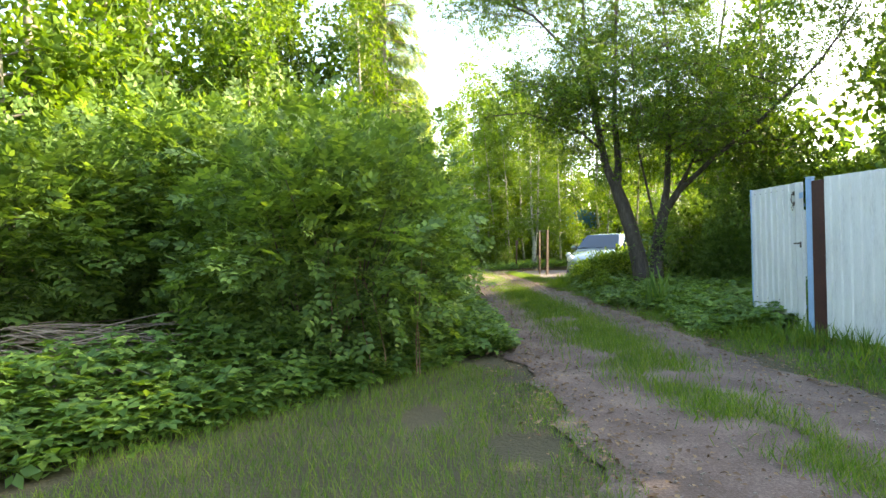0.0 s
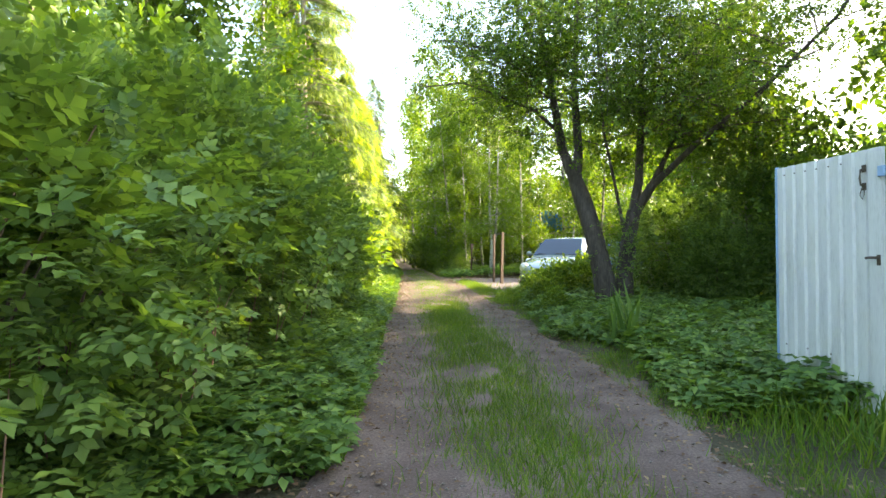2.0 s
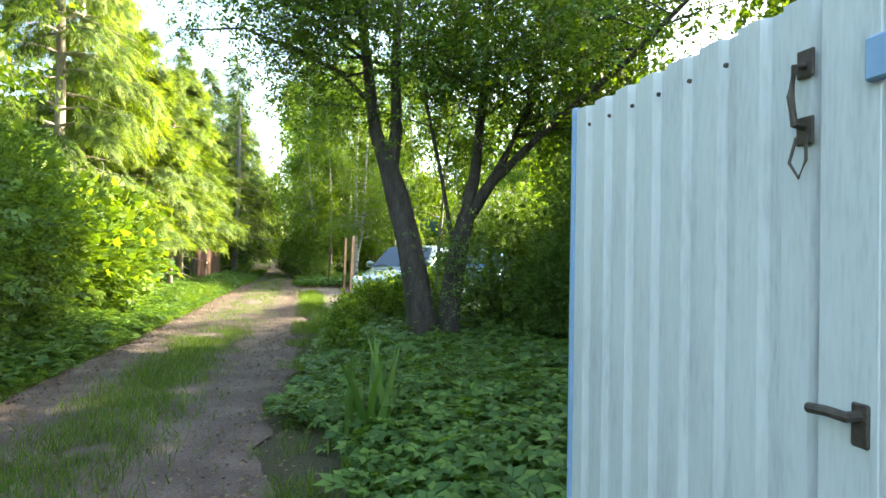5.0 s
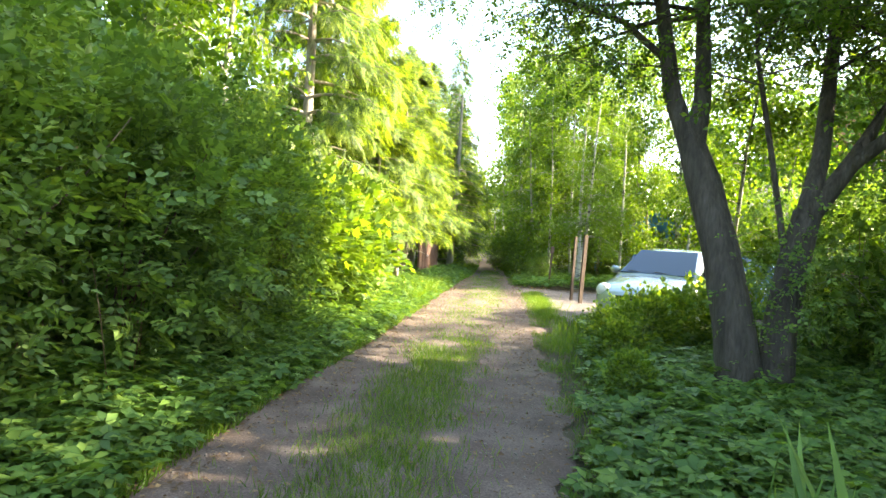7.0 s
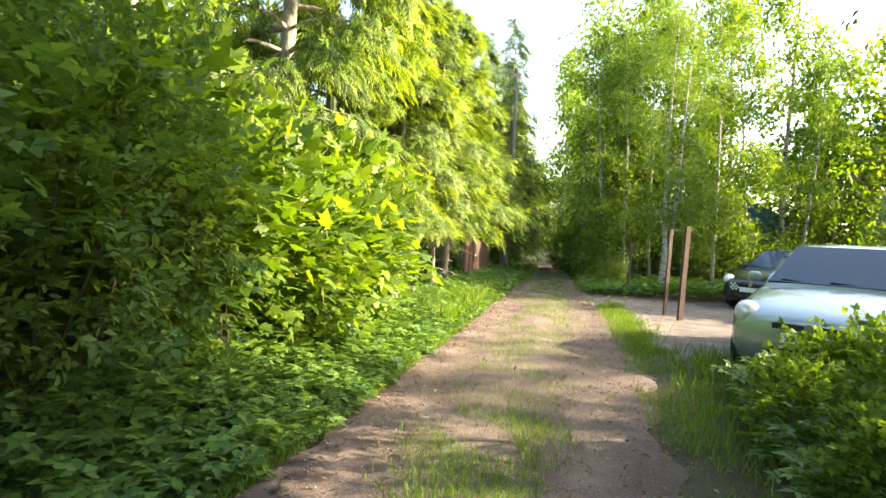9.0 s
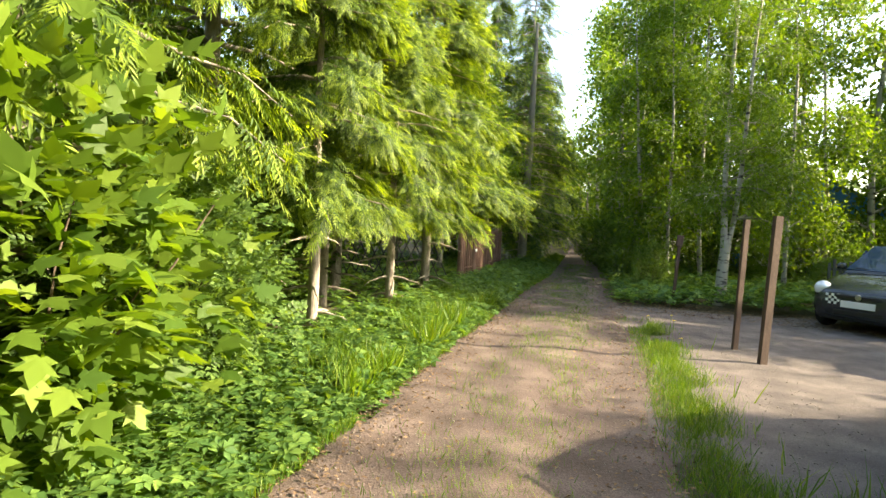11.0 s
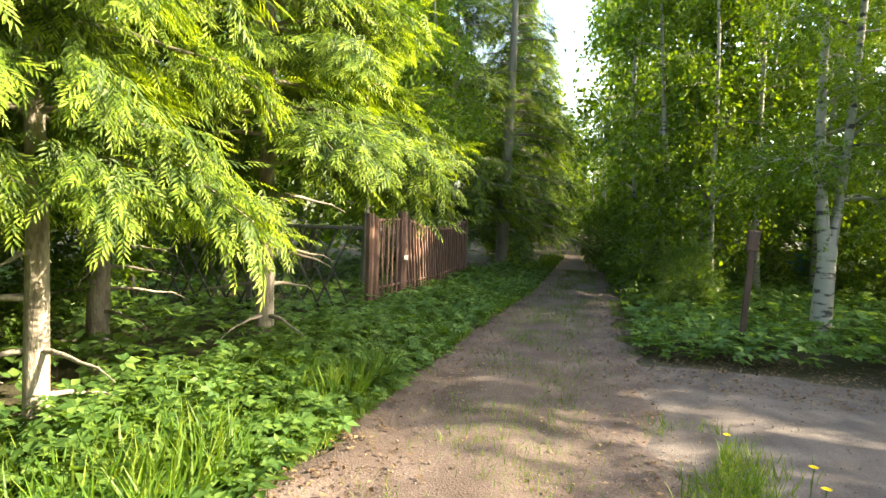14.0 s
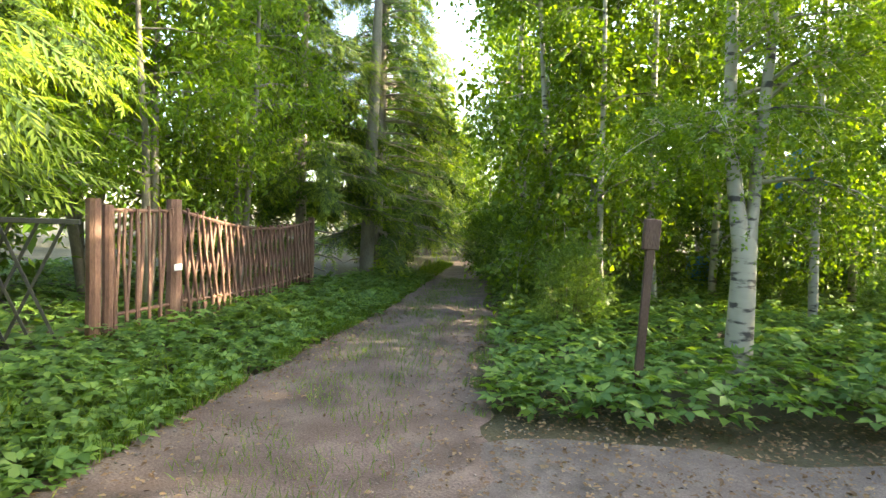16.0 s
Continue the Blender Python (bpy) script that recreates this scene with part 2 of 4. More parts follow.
class Wood:
    """Collects tapering tubes for one mesh of quads."""

    def __init__(self):
        self.v, self.f, self.n = [], [], 0

    def tube(self, pts, radii, seg=6):
        pts = np.asarray(pts, float)
        radii = np.asarray(radii, float)
        tan = np.gradient(pts, axis=0)
        tan /= np.linalg.norm(tan, axis=1)[:, None] + 1e-9
        ref = np.where(np.abs(tan[:, 2:3]) > 0.9, [[1.0, 0, 0]], [[0, 0, 1.0]])
        a = np.cross(tan, ref)
        a /= np.linalg.norm(a, axis=1)[:, None] + 1e-9
        b = np.cross(tan, a)
        th = np.linspace(0, 2 * np.pi, seg, endpoint=False)
        ring = pts[:, None] + radii[:, None, None] * (np.cos(th)[None, :, None] * a[:, None] + np.sin(th)[None, :, None] * b[:, None])
        self.v.append(ring.reshape(-1, 3))
        i = np.arange(len(pts) - 1)[:, None] * seg
        j = np.arange(seg)[None]
        k = (j + 1) % seg
        q = np.stack([i + j, i + k, i + seg + k, i + seg + j], -1).reshape(-1, 4) + self.n
        self.f.append(q)
        self.n += len(pts) * seg

    def mesh(self, name, mat):
        return smooth(np_mesh(name, np.concatenate(self.v), np.concatenate(self.f), mat))


def unit(a):
    return a / (np.linalg.norm(a, axis=-1, keepdims=True) + 1e-9)


# leaf shapes: x across, y along, z up from the blade
T_LEAF = (np.array([(0, 0, 0), (-0.3, 0.45, 0.1), (0, 1, -0.08), (0.3, 0.45, 0.1)]), np.array([(0, 2, 1), (0, 3, 2)]))


def fan(outline):
    v = [(0, 0, 0)] + [(x, y, -0.25 * (x * x) - 0.1 * y * y) for x, y in outline]
    return np.array(v), np.array([(0, i + 1, i) for i in range(1, len(outline))])


T_MAPLE = fan([(-0.12, -0.1), (-0.42, 0.05), (-0.26, 0.2), (-0.55, 0.5), (-0.24, 0.48), (-0.2, 0.62), (0, 1), (0.2, 0.62), (0.24, 0.48), (0.55, 0.5), (0.26, 0.2), (0.42, 0.05), (0.12, -0.1)])


def compound(leaflets):
    """Several leaflets (x, y, turn, size) on one stalk."""
    vs, fs, n = [], [], 0
    for x, y, a, s in leaflets:
        c, si = math.cos(a), math.sin(a)
        t = T_LEAF[0] * s
        vs.append(np.stack([x + t[:, 0] * c - t[:, 1] * si, y + t[:, 0] * si + t[:, 1] * c, t[:, 2] - 0.25 * (x * x + y * y)], 1))
        fs.append(T_LEAF[1] + n)
        n += 4
    return np.concatenate(vs), np.concatenate(fs)


T_HERB = compound([(0, 0.4, 0, 0.6), (-0.05, 0.35, 1.0, 0.55), (0.05, 0.35, -1.0, 0.55), (-0.1, 0.3, 1.9, 0.4), (0.1, 0.3, -1.9, 0.4)])
T_PINNATE = compound([(0, 0.75, 0, 0.42), (0, 0.7, 0.9, 0.4), (0, 0.7, -0.9, 0.4), (0, 0.45, 1.05, 0.4), (0, 0.45, -1.05, 0.4), (0, 0.2, 1.15, 0.34), (0, 0.2, -1.15, 0.34)])
T_CLUSTER = compound([(0, 0.5, 0.2, 0.42), (0, 0.35, 1.2, 0.42), (0, 0.3, -1.1, 0.42), (0, 0.05, 2.0, 0.36)])
T_BLADE = (np.array([(-0.025, 0, 0), (0.025, 0, 0), (-0.02, 0.5, 0.05), (0.02, 0.5, 0.05), (0, 1, 0.28)]), np.array([(0, 1, 3), (0, 3, 2), (2, 3, 4)]))


def twig_shape(n):
    """A flat needled shoot: a stalk with short side shoots."""
    v, f = [(-0.018, 0, 0), (0.018, 0, 0), (0, 1, -0.12)], [(0, 1, 2)]
    for i in range(n):
        y = 0.1 + 0.8 * i / n
        side = 1 if i % 2 else -1
        ln = 0.34 * (1.05 - 0.7 * y)
        b = len(v)
        z = -0.12 * y * y
        v += [(0, y - 0.06, z), (0, y + 0.07, z), (side * ln, y + ln * 0.75, z - 0.1 * ln)]
        f.append((b, b + 1, b + 2))
    return np.array(v), np.array(f)


T_TWIG = twig_shape(7)


def finger_spray(n, wide):
    """A hanging spray of blunt needle fingers on one stalk."""
    v, f = [], []
    for i in range(n):
        y = 0.78 * i / n
        a = 0.0 if i == n - 1 else (0.75 - 0.25 * y) * (1 if i % 2 else -1)
        ln = 0.3 if i else 0.36
        c, si = math.cos(a), math.sin(a)
        b = len(v)
        z = -0.14 * y * y
        for px, py, pz in ((0, 0, 0), (-wide, 0.45 * ln, -0.03), (0, ln, -0.1), (wide, 0.45 * ln, -0.03)):
            v.append((px * c + py * si, y + py * c - px * si, z + pz))
        f += [(b, b + 2, b + 1), (b, b + 3, b + 2)]
    return np.array(v), np.array(f)


T_SPRAY = finger_spray(9, 0.032)


def leaves_np(P, D, N, S, tmpl):
    """Places the leaf shape at every P, along D, facing N, of size S."""
    tv, tf = tmpl
    D = unit(D)
    X = unit(np.cross(D, N))
    Z = np.cross(X, D)
    S = np.asarray(S)[:, None, None]
    V = P[:, None] + S * (tv[None, :, 0:1] * X[:, None] + tv[None, :, 1:2] * D[:, None] + tv[None, :, 2:3] * Z[:, None])
    F = tf[None] + (np.arange(len(P)) * len(tv))[:, None, None]
    return V.reshape(-1, 3), F.reshape(-1, 3)


def foliage(name, P, D, N, S, tmpl, mat):
    V, F = leaves_np(P, D, N, S, tmpl)
    return np_mesh(name, V, F, mat)


def path_np(p0, d, length, n=5, bend=(0, 0, 0), wob=0.06):
    """A gently bending line from p0."""
    t = np.linspace(0, 1, n)[:, None]
    p = np.asarray(p0) + np.asarray(d) * length * t + np.asarray(bend) * length * t * t
    w = rng.normal(0, wob * length / n, (n, 3))
    w[0] = 0
    return p + np.cumsum(w, 0)


def grow(stems, limbs, limb_len, twigs, twig_len, per_twig, leaf, tmpl, leafmat, barkmat, name, low=0.3, up=0.5, droop=0.2, spread=0.16, seg=7, twigmat=None):
    """Wood and leaf meshes of a broadleaf tree on the given stems [(points, r0, r1)]."""
    w = Wood()
    P = []
    for pts, r0, r1 in stems:
        pts = np.asarray(pts, float)
        w.tube(pts, np.linspace(r0, r1, len(pts)), seg)
        L = np.linspace(0, 1, len(pts))
        for i in range(limbs):
            u = low + (1 - low) * (i + rng.random()) / limbs
            p = np.array([np.interp(u, L, pts[:, k]) for k in range(3)])
            a = rng.random() * 2 * np.pi
            d = unit(np.array([math.cos(a), math.sin(a), up * rng.uniform(0.4, 1.5)]))
            ln = limb_len * rng.uniform(0.6, 1.15) * (1.15 - 0.65 * u)
            q = path_np(p, d, ln, 5, (0, 0, -droop))
            r = (r0 + (r1 - r0) * u) * 0.42
            w.tube(q, np.linspace(r, 0.004, 5), 4)
            for j in range(twigs):
                s = 0.25 + 0.75 * (j + rng.random()) / twigs
                b = np.array([np.interp(s, np.linspace(0, 1, 5), q[:, k]) for k in range(3)])
                td = unit(d + rng.normal(0, 0.75, 3))
                tl = twig_len * rng.uniform(0.5, 1.2)
                tq = path_np(b, td, tl, 3, (0, 0, -droop * 1.5))
                w.tube(tq, (0.006, 0.004, 0.002), 3)
                k = rng.random(per_twig)[:, None]
                P.append(b + (tq[-1] - b) * k + rng.normal(0, spread, (per_twig, 3)))
    P = np.concatenate(P)
    n = len(P)
    D = rng.normal(0, 1, (n, 3)) + (0, 0, -0.5)
    N = rng.normal(0, 0.6, (n, 3)) + (0, 0, 1)
    return w.mesh(name + "_wood", barkmat), foliage(name + "_leaves", P, D, N, leaf * rng.uniform(0.65, 1.2, n), tmpl, leafmat)


def tree(name, label, wood, crown, m=None, group="", category="tree"):
    t = thing(name, label, category, group, m)
    put("trunk", wood, t)
    put("crown", crown, t)
    return t


def spruce_meshes(H, base, low, reach, name, thick=1.0, shape=T_TWIG, fine=1.0):
    """A drooping conifer: trunk, old needles, pale new shoots."""
    w = Wood()
    zz = np.linspace(0, H, 10)
    pts = np.stack([rng.normal(0, 0.015, 10).cumsum(), rng.normal(0, 0.015, 10).cumsum(), zz], 1)
    w.tube(pts, base * (1.03 - zz / H), 9)
    P, D, N, S, tip = [], [], [], [], []
    z = 0.5
    while z < H - 0.2:
        k = 5 if z > low else 2
        f = 1 - z / H
        for i in range(k):
            a = rng.random() * 2 * np.pi
            ln = (reach * f ** 0.75 + 0.15) * rng.uniform(0.7, 1.1)
            if z < low:
                ln *= 0.4
            d = np.array([math.cos(a), math.sin(a), 0.14])
            q = path_np((0, 0, z), d, ln, 6, (0, 0, -0.38), 0.03)
            q[-2:, 2] += 0.05 * ln
            w.tube(q, np.linspace(0.016 + 0.012 * f, 0.004, 6), 4)
            if z < low:
                continue
            m = int((8 + 17 * ln) * thick)
            u = rng.uniform(0.1, 1.0, m) ** 0.8
            b = np.stack([np.interp(u, np.linspace(0, 1, 6), q[:, c]) for c in range(3)], 1)
            side = np.array([-d[1], d[0], 0])
            sg = np.where(rng.random(m) < 0.5, -1, 1)[:, None]
            dd = d * rng.uniform(0.4, 1.0, (m, 1)) + sg * side * rng.uniform(0.1, 0.9, (m, 1)) + np.array([0, 0, -1]) * rng.uniform(0.1, 1.3, (m, 1))
            P.append(b + rng.normal(0, 0.05, b.shape) * (1, 1, 1.3))
            D.append(dd)
            N.append(rng.normal(0, 0.35, (m, 3)) + (0, 0, 1) + 0.6 * d)
            S.append(fine * rng.uniform(0.26, 0.5, m) * (0.75 + 0.25 * ln))
            tip.append(u > 0.5)
        z += rng.uniform(0.2, 0.3) * (0.75 + 0.5 * f)
    P, D, N, S, tip = map(np.concatenate, (P, D, N, S, tip))
    e = unit(D[tip])
    tp = P[tip] + e * (S[tip] * 0.75)[:, None]
    return (w.mesh(name + "_wood", BARK_SPRUCE), foliage(name + "_needles", P, D, N, S, shape, NEEDLE),
            foliage(name + "_shoots", tp, e + rng.normal(0, 0.15, e.shape), N[tip], S[tip] * 0.72, shape, SHOOT))


def spruce(label, meshes, m, group="spruces along the lane"):
    t = thing("spruce", label, "tree", group, m)
    put("trunk", meshes[0], t)
    put("crown", meshes[1], t)
    put("young_growth", meshes[2], t, "pale yellow-green fresh needle shoots")
    return t


def bush_meshes(rx, ry, h, count, size, tmpl, mat, name, stems=14, bare=0.18):
    """A shrub: thin stems and leaf sprays in a lumpy, hollow shell."""
    w = Wood()
    for i in range(stems):
        a = rng.random() * 2 * np.pi
        r = rng.uniform(0.05, 0.35)
        d = unit(np.array([math.cos(a) * rng.uniform(0.1, 0.7), math.sin(a) * rng.uniform(0.1, 0.7), 1.0]))
        w.tube(path_np((rx * r * math.cos(a), ry * r * math.sin(a), 0), d, h * rng.uniform(0.6, 0.95), 5, (0, 0, -0.08)), np.linspace(0.016, 0.004, 5), 5)
    n = count
    dirs = unit(rng.normal(0, 1, (n, 3)))
    dirs[:, 2] = np.where(dirs[:, 2] < 0, dirs[:, 2] * 0.85, dirs[:, 2])
    lump = np.array([noise.noise(Vector(d) * 3.3) for d in dirs])
    rad = (0.5 + 0.5 * rng.random(n) ** 0.55) * (1 + 0.5 * lump)
    P = dirs * rad[:, None] * np.array([rx, ry, h * 0.55]) + np.array([0, 0, h * 0.5])
    P[:, 2] = np.maximum(P[:, 2], h * bare * rng.random(n))
    out = dirs + (0, 0, 0.15) + rng.normal(0, 0.45, (n, 3))
    N = rng.normal(0, 0.45, (n, 3)) + (0, 0, 1) + dirs * 0.35
    return w.mesh(name + "_stems", TWIG), foliage(name + "_leaves", P, out, N, size * rng.uniform(0.7, 1.25, n), tmpl, mat)


def bush(name, label, meshes, m, group=""):
    t = thing(name, label, "bush", group, m)
    put("woody_base", meshes[0], t)
    put("foliage", meshes[1], t)
    return t


def stuff(name, label, category, me):
    return tagged(put(name, me), label, category, kind="stuff")


# ---- ground, lane and parking ground ----
LANE_Y = (-30.0, -14.0, -9.0, -6.0, -3.5, 0.0, 4.0, 8.0, 13.0, 16.0, 20.0, 24.0, 30.0, 60.0, 140.0)
LANE_L = (1.2, 1.1, 1.05, 0.75, 0.33, -0.05, -0.55, -0.95, -1.6, -1.95, -2.45, -2.8, -3.7, -8.3, -20.5)
LANE_R = (6.0, 5.2, 4.2, 3.1, 2.72, 2.4, 1.95, 1.5, 0.95, 0.5, -0.35, -0.95, -1.9, -6.5, -18.7)


def lane_l(y):
    return np.interp(y, LANE_Y, LANE_L)


def lane_r(y):
    return np.interp(y, LANE_Y, LANE_R)


def wob(y, k):
    return 0.10 * np.sin(y * 1.3 + k) + 0.06 * np.sin(y * 5.3 + 2 * k) + 0.03 * np.sin(y * 11.7 + 3 * k)


def grid_mesh(name, X, Y, Z, mat):
    r, c = X.shape
    V = np.stack([X, Y, Z], -1).reshape(-1, 3)
    i = np.arange(r - 1)[:, None] * c
    j = np.arange(c - 1)[None]
    F = np.stack([i + j, i + j + 1, i + c + j + 1, i + c + j], -1).reshape(-1, 4)
    return smooth(np_mesh(name, V, F, mat))


gx = np.concatenate([[-900, -200, -60], np.linspace(-30, 30, 61), [60, 200, 900]])
gy = np.concatenate([[-900, -200, -60], np.linspace(-30, 60, 91), [100, 200, 900]])
GX, GY = np.meshgrid(gx, gy)
bank = np.minimum(np.abs(np.clip(np.maximum(lane_l(GY) - 0.3 - GX, GX - lane_r(GY) - 0.3), 0, 2)), 2.0)
GZ = -0.03 + 0.0 * bank + 0.02 * np.sin(GX * 1.7) * np.cos(GY * 1.3) * (bank > 0.3)
tagged(put("ground", grid_mesh("ground", GX, GY, GZ, SOIL)), "dark woodland soil under grass and weeds", "ground", kind="structure")

ry = np.concatenate([np.arange(-30, 40, 0.14), np.linspace(40, 140, 60)])
ru = np.linspace(0, 1, 26)
RY, RU = np.meshgrid(ry, ru, indexing="ij")
Lx, Rx = lane_l(RY) + wob(RY, 0.3), lane_r(RY) + wob(RY, 1.9)
RX = Lx + (Rx - Lx) * RU
prof = -0.022 * np.exp(-((RU - 0.22) / 0.11) ** 2) - 0.022 * np.exp(-((RU - 0.78) / 0.11) ** 2) + 0.018 * np.exp(-((RU - 0.5) / 0.1) ** 2)
edge = -0.035 * (np.clip(np.abs(RU - 0.5) - 0.44, 0, 1) / 0.06)
RZ = 0.025 + prof + edge + rng.normal(0, 0.0025, RX.shape)
tagged(put("road", grid_mesh("road", RX, RY, RZ, ROAD)), "unpaved lane of reddish packed earth and grit", "road", kind="structure")

py = np.linspace(0, 1, 60)
pu = np.linspace(0, 1, 40)
PV, PU = np.meshgrid(py, pu, indexing="ij")
ys = 11.0 + 8.2 * PV
x0 = lane_r(ys) - 0.35
x1 = 11.0
PX = x0 + (x1 - x0) * PU
PY = ys + 0.2 * (PX - 0.3) * PV + 0.12 * np.sin(PX * 2.3) + 0.05 * np.sin(PX * 6.1)
PZ = 0.0 + rng.normal(0, 0.003, PX.shape) + 0.004
PZ[0, :] = PZ[-1, :] = -0.05
tagged(put("pavement", grid_mesh("pavement", PX, PY, PZ, LOT)), "bare gravel parking ground beside the lane", "pavement", kind="structure")

# ---- small plants and litter on the ground ----


def in_lane(x, y, pad=0.0):
    return (x > lane_l(y) - pad) & (x < lane_r(y) + pad)


def in_lot(x, y):
    return (x > lane_r(y) + 0.0) & (y > 10.9) & (y < 19.2 + 0.2 * (x - 0.3)) & (x < 11)


def scatter(n, x0, x1, y0, y1):
    return rng.uniform(x0, x1, n), rng.uniform(y0, y1, n)


def grass_mesh(name, x, y, size, z=0.0):
    n = len(x)
    P = np.stack([x, y, np.full(n, z)], 1)
    D = rng.normal(0, 0.35, (n, 3)) * (1, 1, 0.2) + (0, 0, 1)
    N = rng.normal(0, 1, (n, 3)) * (1, 1, 0.1)
    V, F = leaves_np(P, D, N, np.ones(n), (T_BLADE[0] * np.array([1.0, 1, 1]), T_BLADE[1]))
    k = len(T_BLADE[0])
    V = V.reshape(n, k, 3)
    s = size * rng.uniform(0.5, 1.25, n)
    V = P[:, None] + (V - P[:, None]) * np.maximum(s, 0.02)[:, None, None]
    return np_mesh(name, V.reshape(-1, 3), F, GRASS)


def clumped(x, y, f=0.9, lo=0.0, seed=0.0):
    v = np.array([noise.noise(Vector((a * f + seed, b * f, seed))) for a, b in zip(x, y)])
    return v > lo


# tufts down the middle of the lane
y = np.concatenate([rng.uniform(-7, 7, 38000), rng.uniform(7, 30, 22000)])
w_mid = np.interp(y, (-7.5, -5, -3.5, 0, 4, 6, 9, 20, 34), (0.1, 0.4, 0.6, 0.7, 0.6, 0.6, 0.75, 0.8, 0.6))
c = lane_l(y) * 0.5 + lane_r(y) * 0.5 + np.interp(y, (-7, -2, 5), (-0.1, 0.0, 0.0))
x = c + rng.normal(0, 0.42, len(y)) * w_mid
keep = clumped(x, y, 1.4, -0.3 + 0.14 * (y > 6), 3.0) | (rng.random(len(y)) < 0.12)
x, y = x[keep], y[keep]
sz = np.interp(y, (-8, -3, 5, 9, 34), (0.08, 0.10, 0.09, 0.075, 0.075))
stuff("lane_grass", "ragged strip of short green grass between the wheel tracks", "grass", grass_mesh("lane_grass", x, y, sz, 0.02))

# lawn at the start, verges on both sides
x, y = scatter(62000, -3.4, 1.6, -8.8, -2.9)
k = (~in_lane(x, y, -0.08)) & (y < -3.6 - 0.9 * (x - 0.2)) & (y > -9.5)
x, y = x[k], y[k]
k = clumped(x, y, 1.6, -0.36, 5.0)
stuff("lawn", "short mown grass with bare earthy patches", "grass", grass_mesh("lawn", x[k], y[k], np.full(k.sum(), 0.07)))
xs, ysv, szv = [], [], []
for side in (-1, 1):
    yv = np.concatenate([rng.uniform(-6, 12, 16000), rng.uniform(12, 36, 20000)])
    off = np.abs(rng.normal(0, 0.26, len(yv))) - 0.08
    xv = lane_l(yv) + 0.06 - off if side < 0 else lane_r(yv) - 0.06 + off
    kk = clumped(xv, yv, 1.4, -0.15 if side < 0 else 0.0, 9.0 + side)
    if side > 0:
        kk &= ~((yv > 16.6) & (yv < 19.4))
    else:
        kk &= yv > -2.5
    xs.append(xv[kk])
    ysv.append(yv[kk])
    szv.append((np.where(side < 0, 0.12, 0.06) + np.where(side < 0, 0.35, 0.2) * np.abs(off))[kk])
stuff("verge_grass", "uncut grass fringing the lane", "grass", grass_mesh("verge_grass", np.concatenate(xs), np.concatenate(ysv), np.concatenate(szv)))
# tall grass below the fence and beside the weeds
x, y = np.concatenate([np.stack(scatter(16000, 2.2, 3.9, -7.5, 3.0)), np.stack(scatter(5000, 1.6, 2.7, 3, 11))], 1)
k = (x > lane_r(y) + 0.02) & clumped(x, y, 1.3, -0.25, 4.0)
stuff("tall_grass", "tall soft grass along the fence and the weeds", "grass", grass_mesh("tall_grass", x[k], y[k], (np.clip(0.06 + 0.22 * (x - lane_r(y)), 0.06, 0.22) * rng.uniform(0.6, 1.3, len(x)))[k]))
# grass tongue between lane and parking ground
y = rng.uniform(10.6, 17.2, 9000)
x = lane_r(y) + 0.22 + rng.normal(0, 0.17, len(y))
k = clumped(x, y, 1.5, -0.2, 2.0)
stuff("grass_tongue", "sunlit long grass between lane and parking ground", "grass", grass_mesh("grass_tongue", x[k], y[k], np.full(k.sum(), 0.115)))


def herb_mesh(name, x, y, height, size, tmpl=T_HERB, mat=LEAF_HERB, tiers=2):
    n = len(x)
    Ps, Ds, Ns, Ss = [], [], [], []
    for t in range(tiers):
        a = rng.random(n) * 2 * np.pi
        z = height * (1 - 0.45 * t / max(1, tiers)) * rng.uniform(0.6, 1.1, n)
        Ps.append(np.stack([x, y, z], 1) + rng.normal(0, 0.05, (n, 3)))
        Ds.append(np.stack([np.cos(a), np.sin(a), rng.uniform(-0.2, 0.35, n)], 1))
        Ns.append(rng.normal(0, 0.3, (n, 3)) + (0, 0, 1))
        Ss.append(size * rng.uniform(0.65, 1.25, n))
    return foliage(name, *map(np.concatenate, (Ps, Ds, Ns, Ss)), tmpl, mat)


# weeds on the left edge
y = np.concatenate([rng.uniform(-7.5, 18, 15000), rng.uniform(18, 30, 3500)])
off = rng.random(len(y)) ** 1.2 * np.interp(y, (-8, -3, 6, 12, 20, 34), (1.6, 1.2, 1.0, 1.5, 1.5, 1.0))
edge0 = np.where(y < -2.6, -0.25 + 0.68 * (y + 3.0), lane_l(y) + 0.04)
x = edge0 - off
h = (0.1 + 0.4 * np.clip(off, 0, 1)) * np.interp(y, (8, 12, 34), (1.0, 0.62, 0.7))
stuff("left_weeds", "dense knee-high ground elder and raspberry leaves", "weeds", herb_mesh("left_weeds", x, y, h, 0.15))
# weeds by fence and tree
x, y = scatter(17000, 2.2, 8.0, -1.6, 9.2)
k = (x > lane_r(y) + np.where(y > 2, 0.1, 0.35) + 0.2 * np.sin(y * 1.7)) & ~((x > 3.9) & (y < -1.0))
x, y = x[k], y[k]
hh = np.clip((x - lane_r(y)) * 0.3, 0.08, 0.27)
stuff("fence_weeds", "bed of dark green ground elder beside the fence", "weeds", herb_mesh("fence_weeds", x, y, hh, 0.155))
# weeds on the far right beyond the parking ground
x, y = scatter(10000, -3.2, 9, 18.8, 32)
k = (x > lane_r(y) + 0.15) & ~in_lot(x, y) & (y > 19.3 + 0.2 * (x - 0.3))
x, y = x[k], y[k]
stuff("wood_edge_weeds", "leafy weeds at the edge of the birch wood", "weeds", herb_mesh("wood_edge_weeds", x, y, np.clip(0.12 + 0.12 * (x - lane_r(y)), 0.12, 0.36), 0.2))
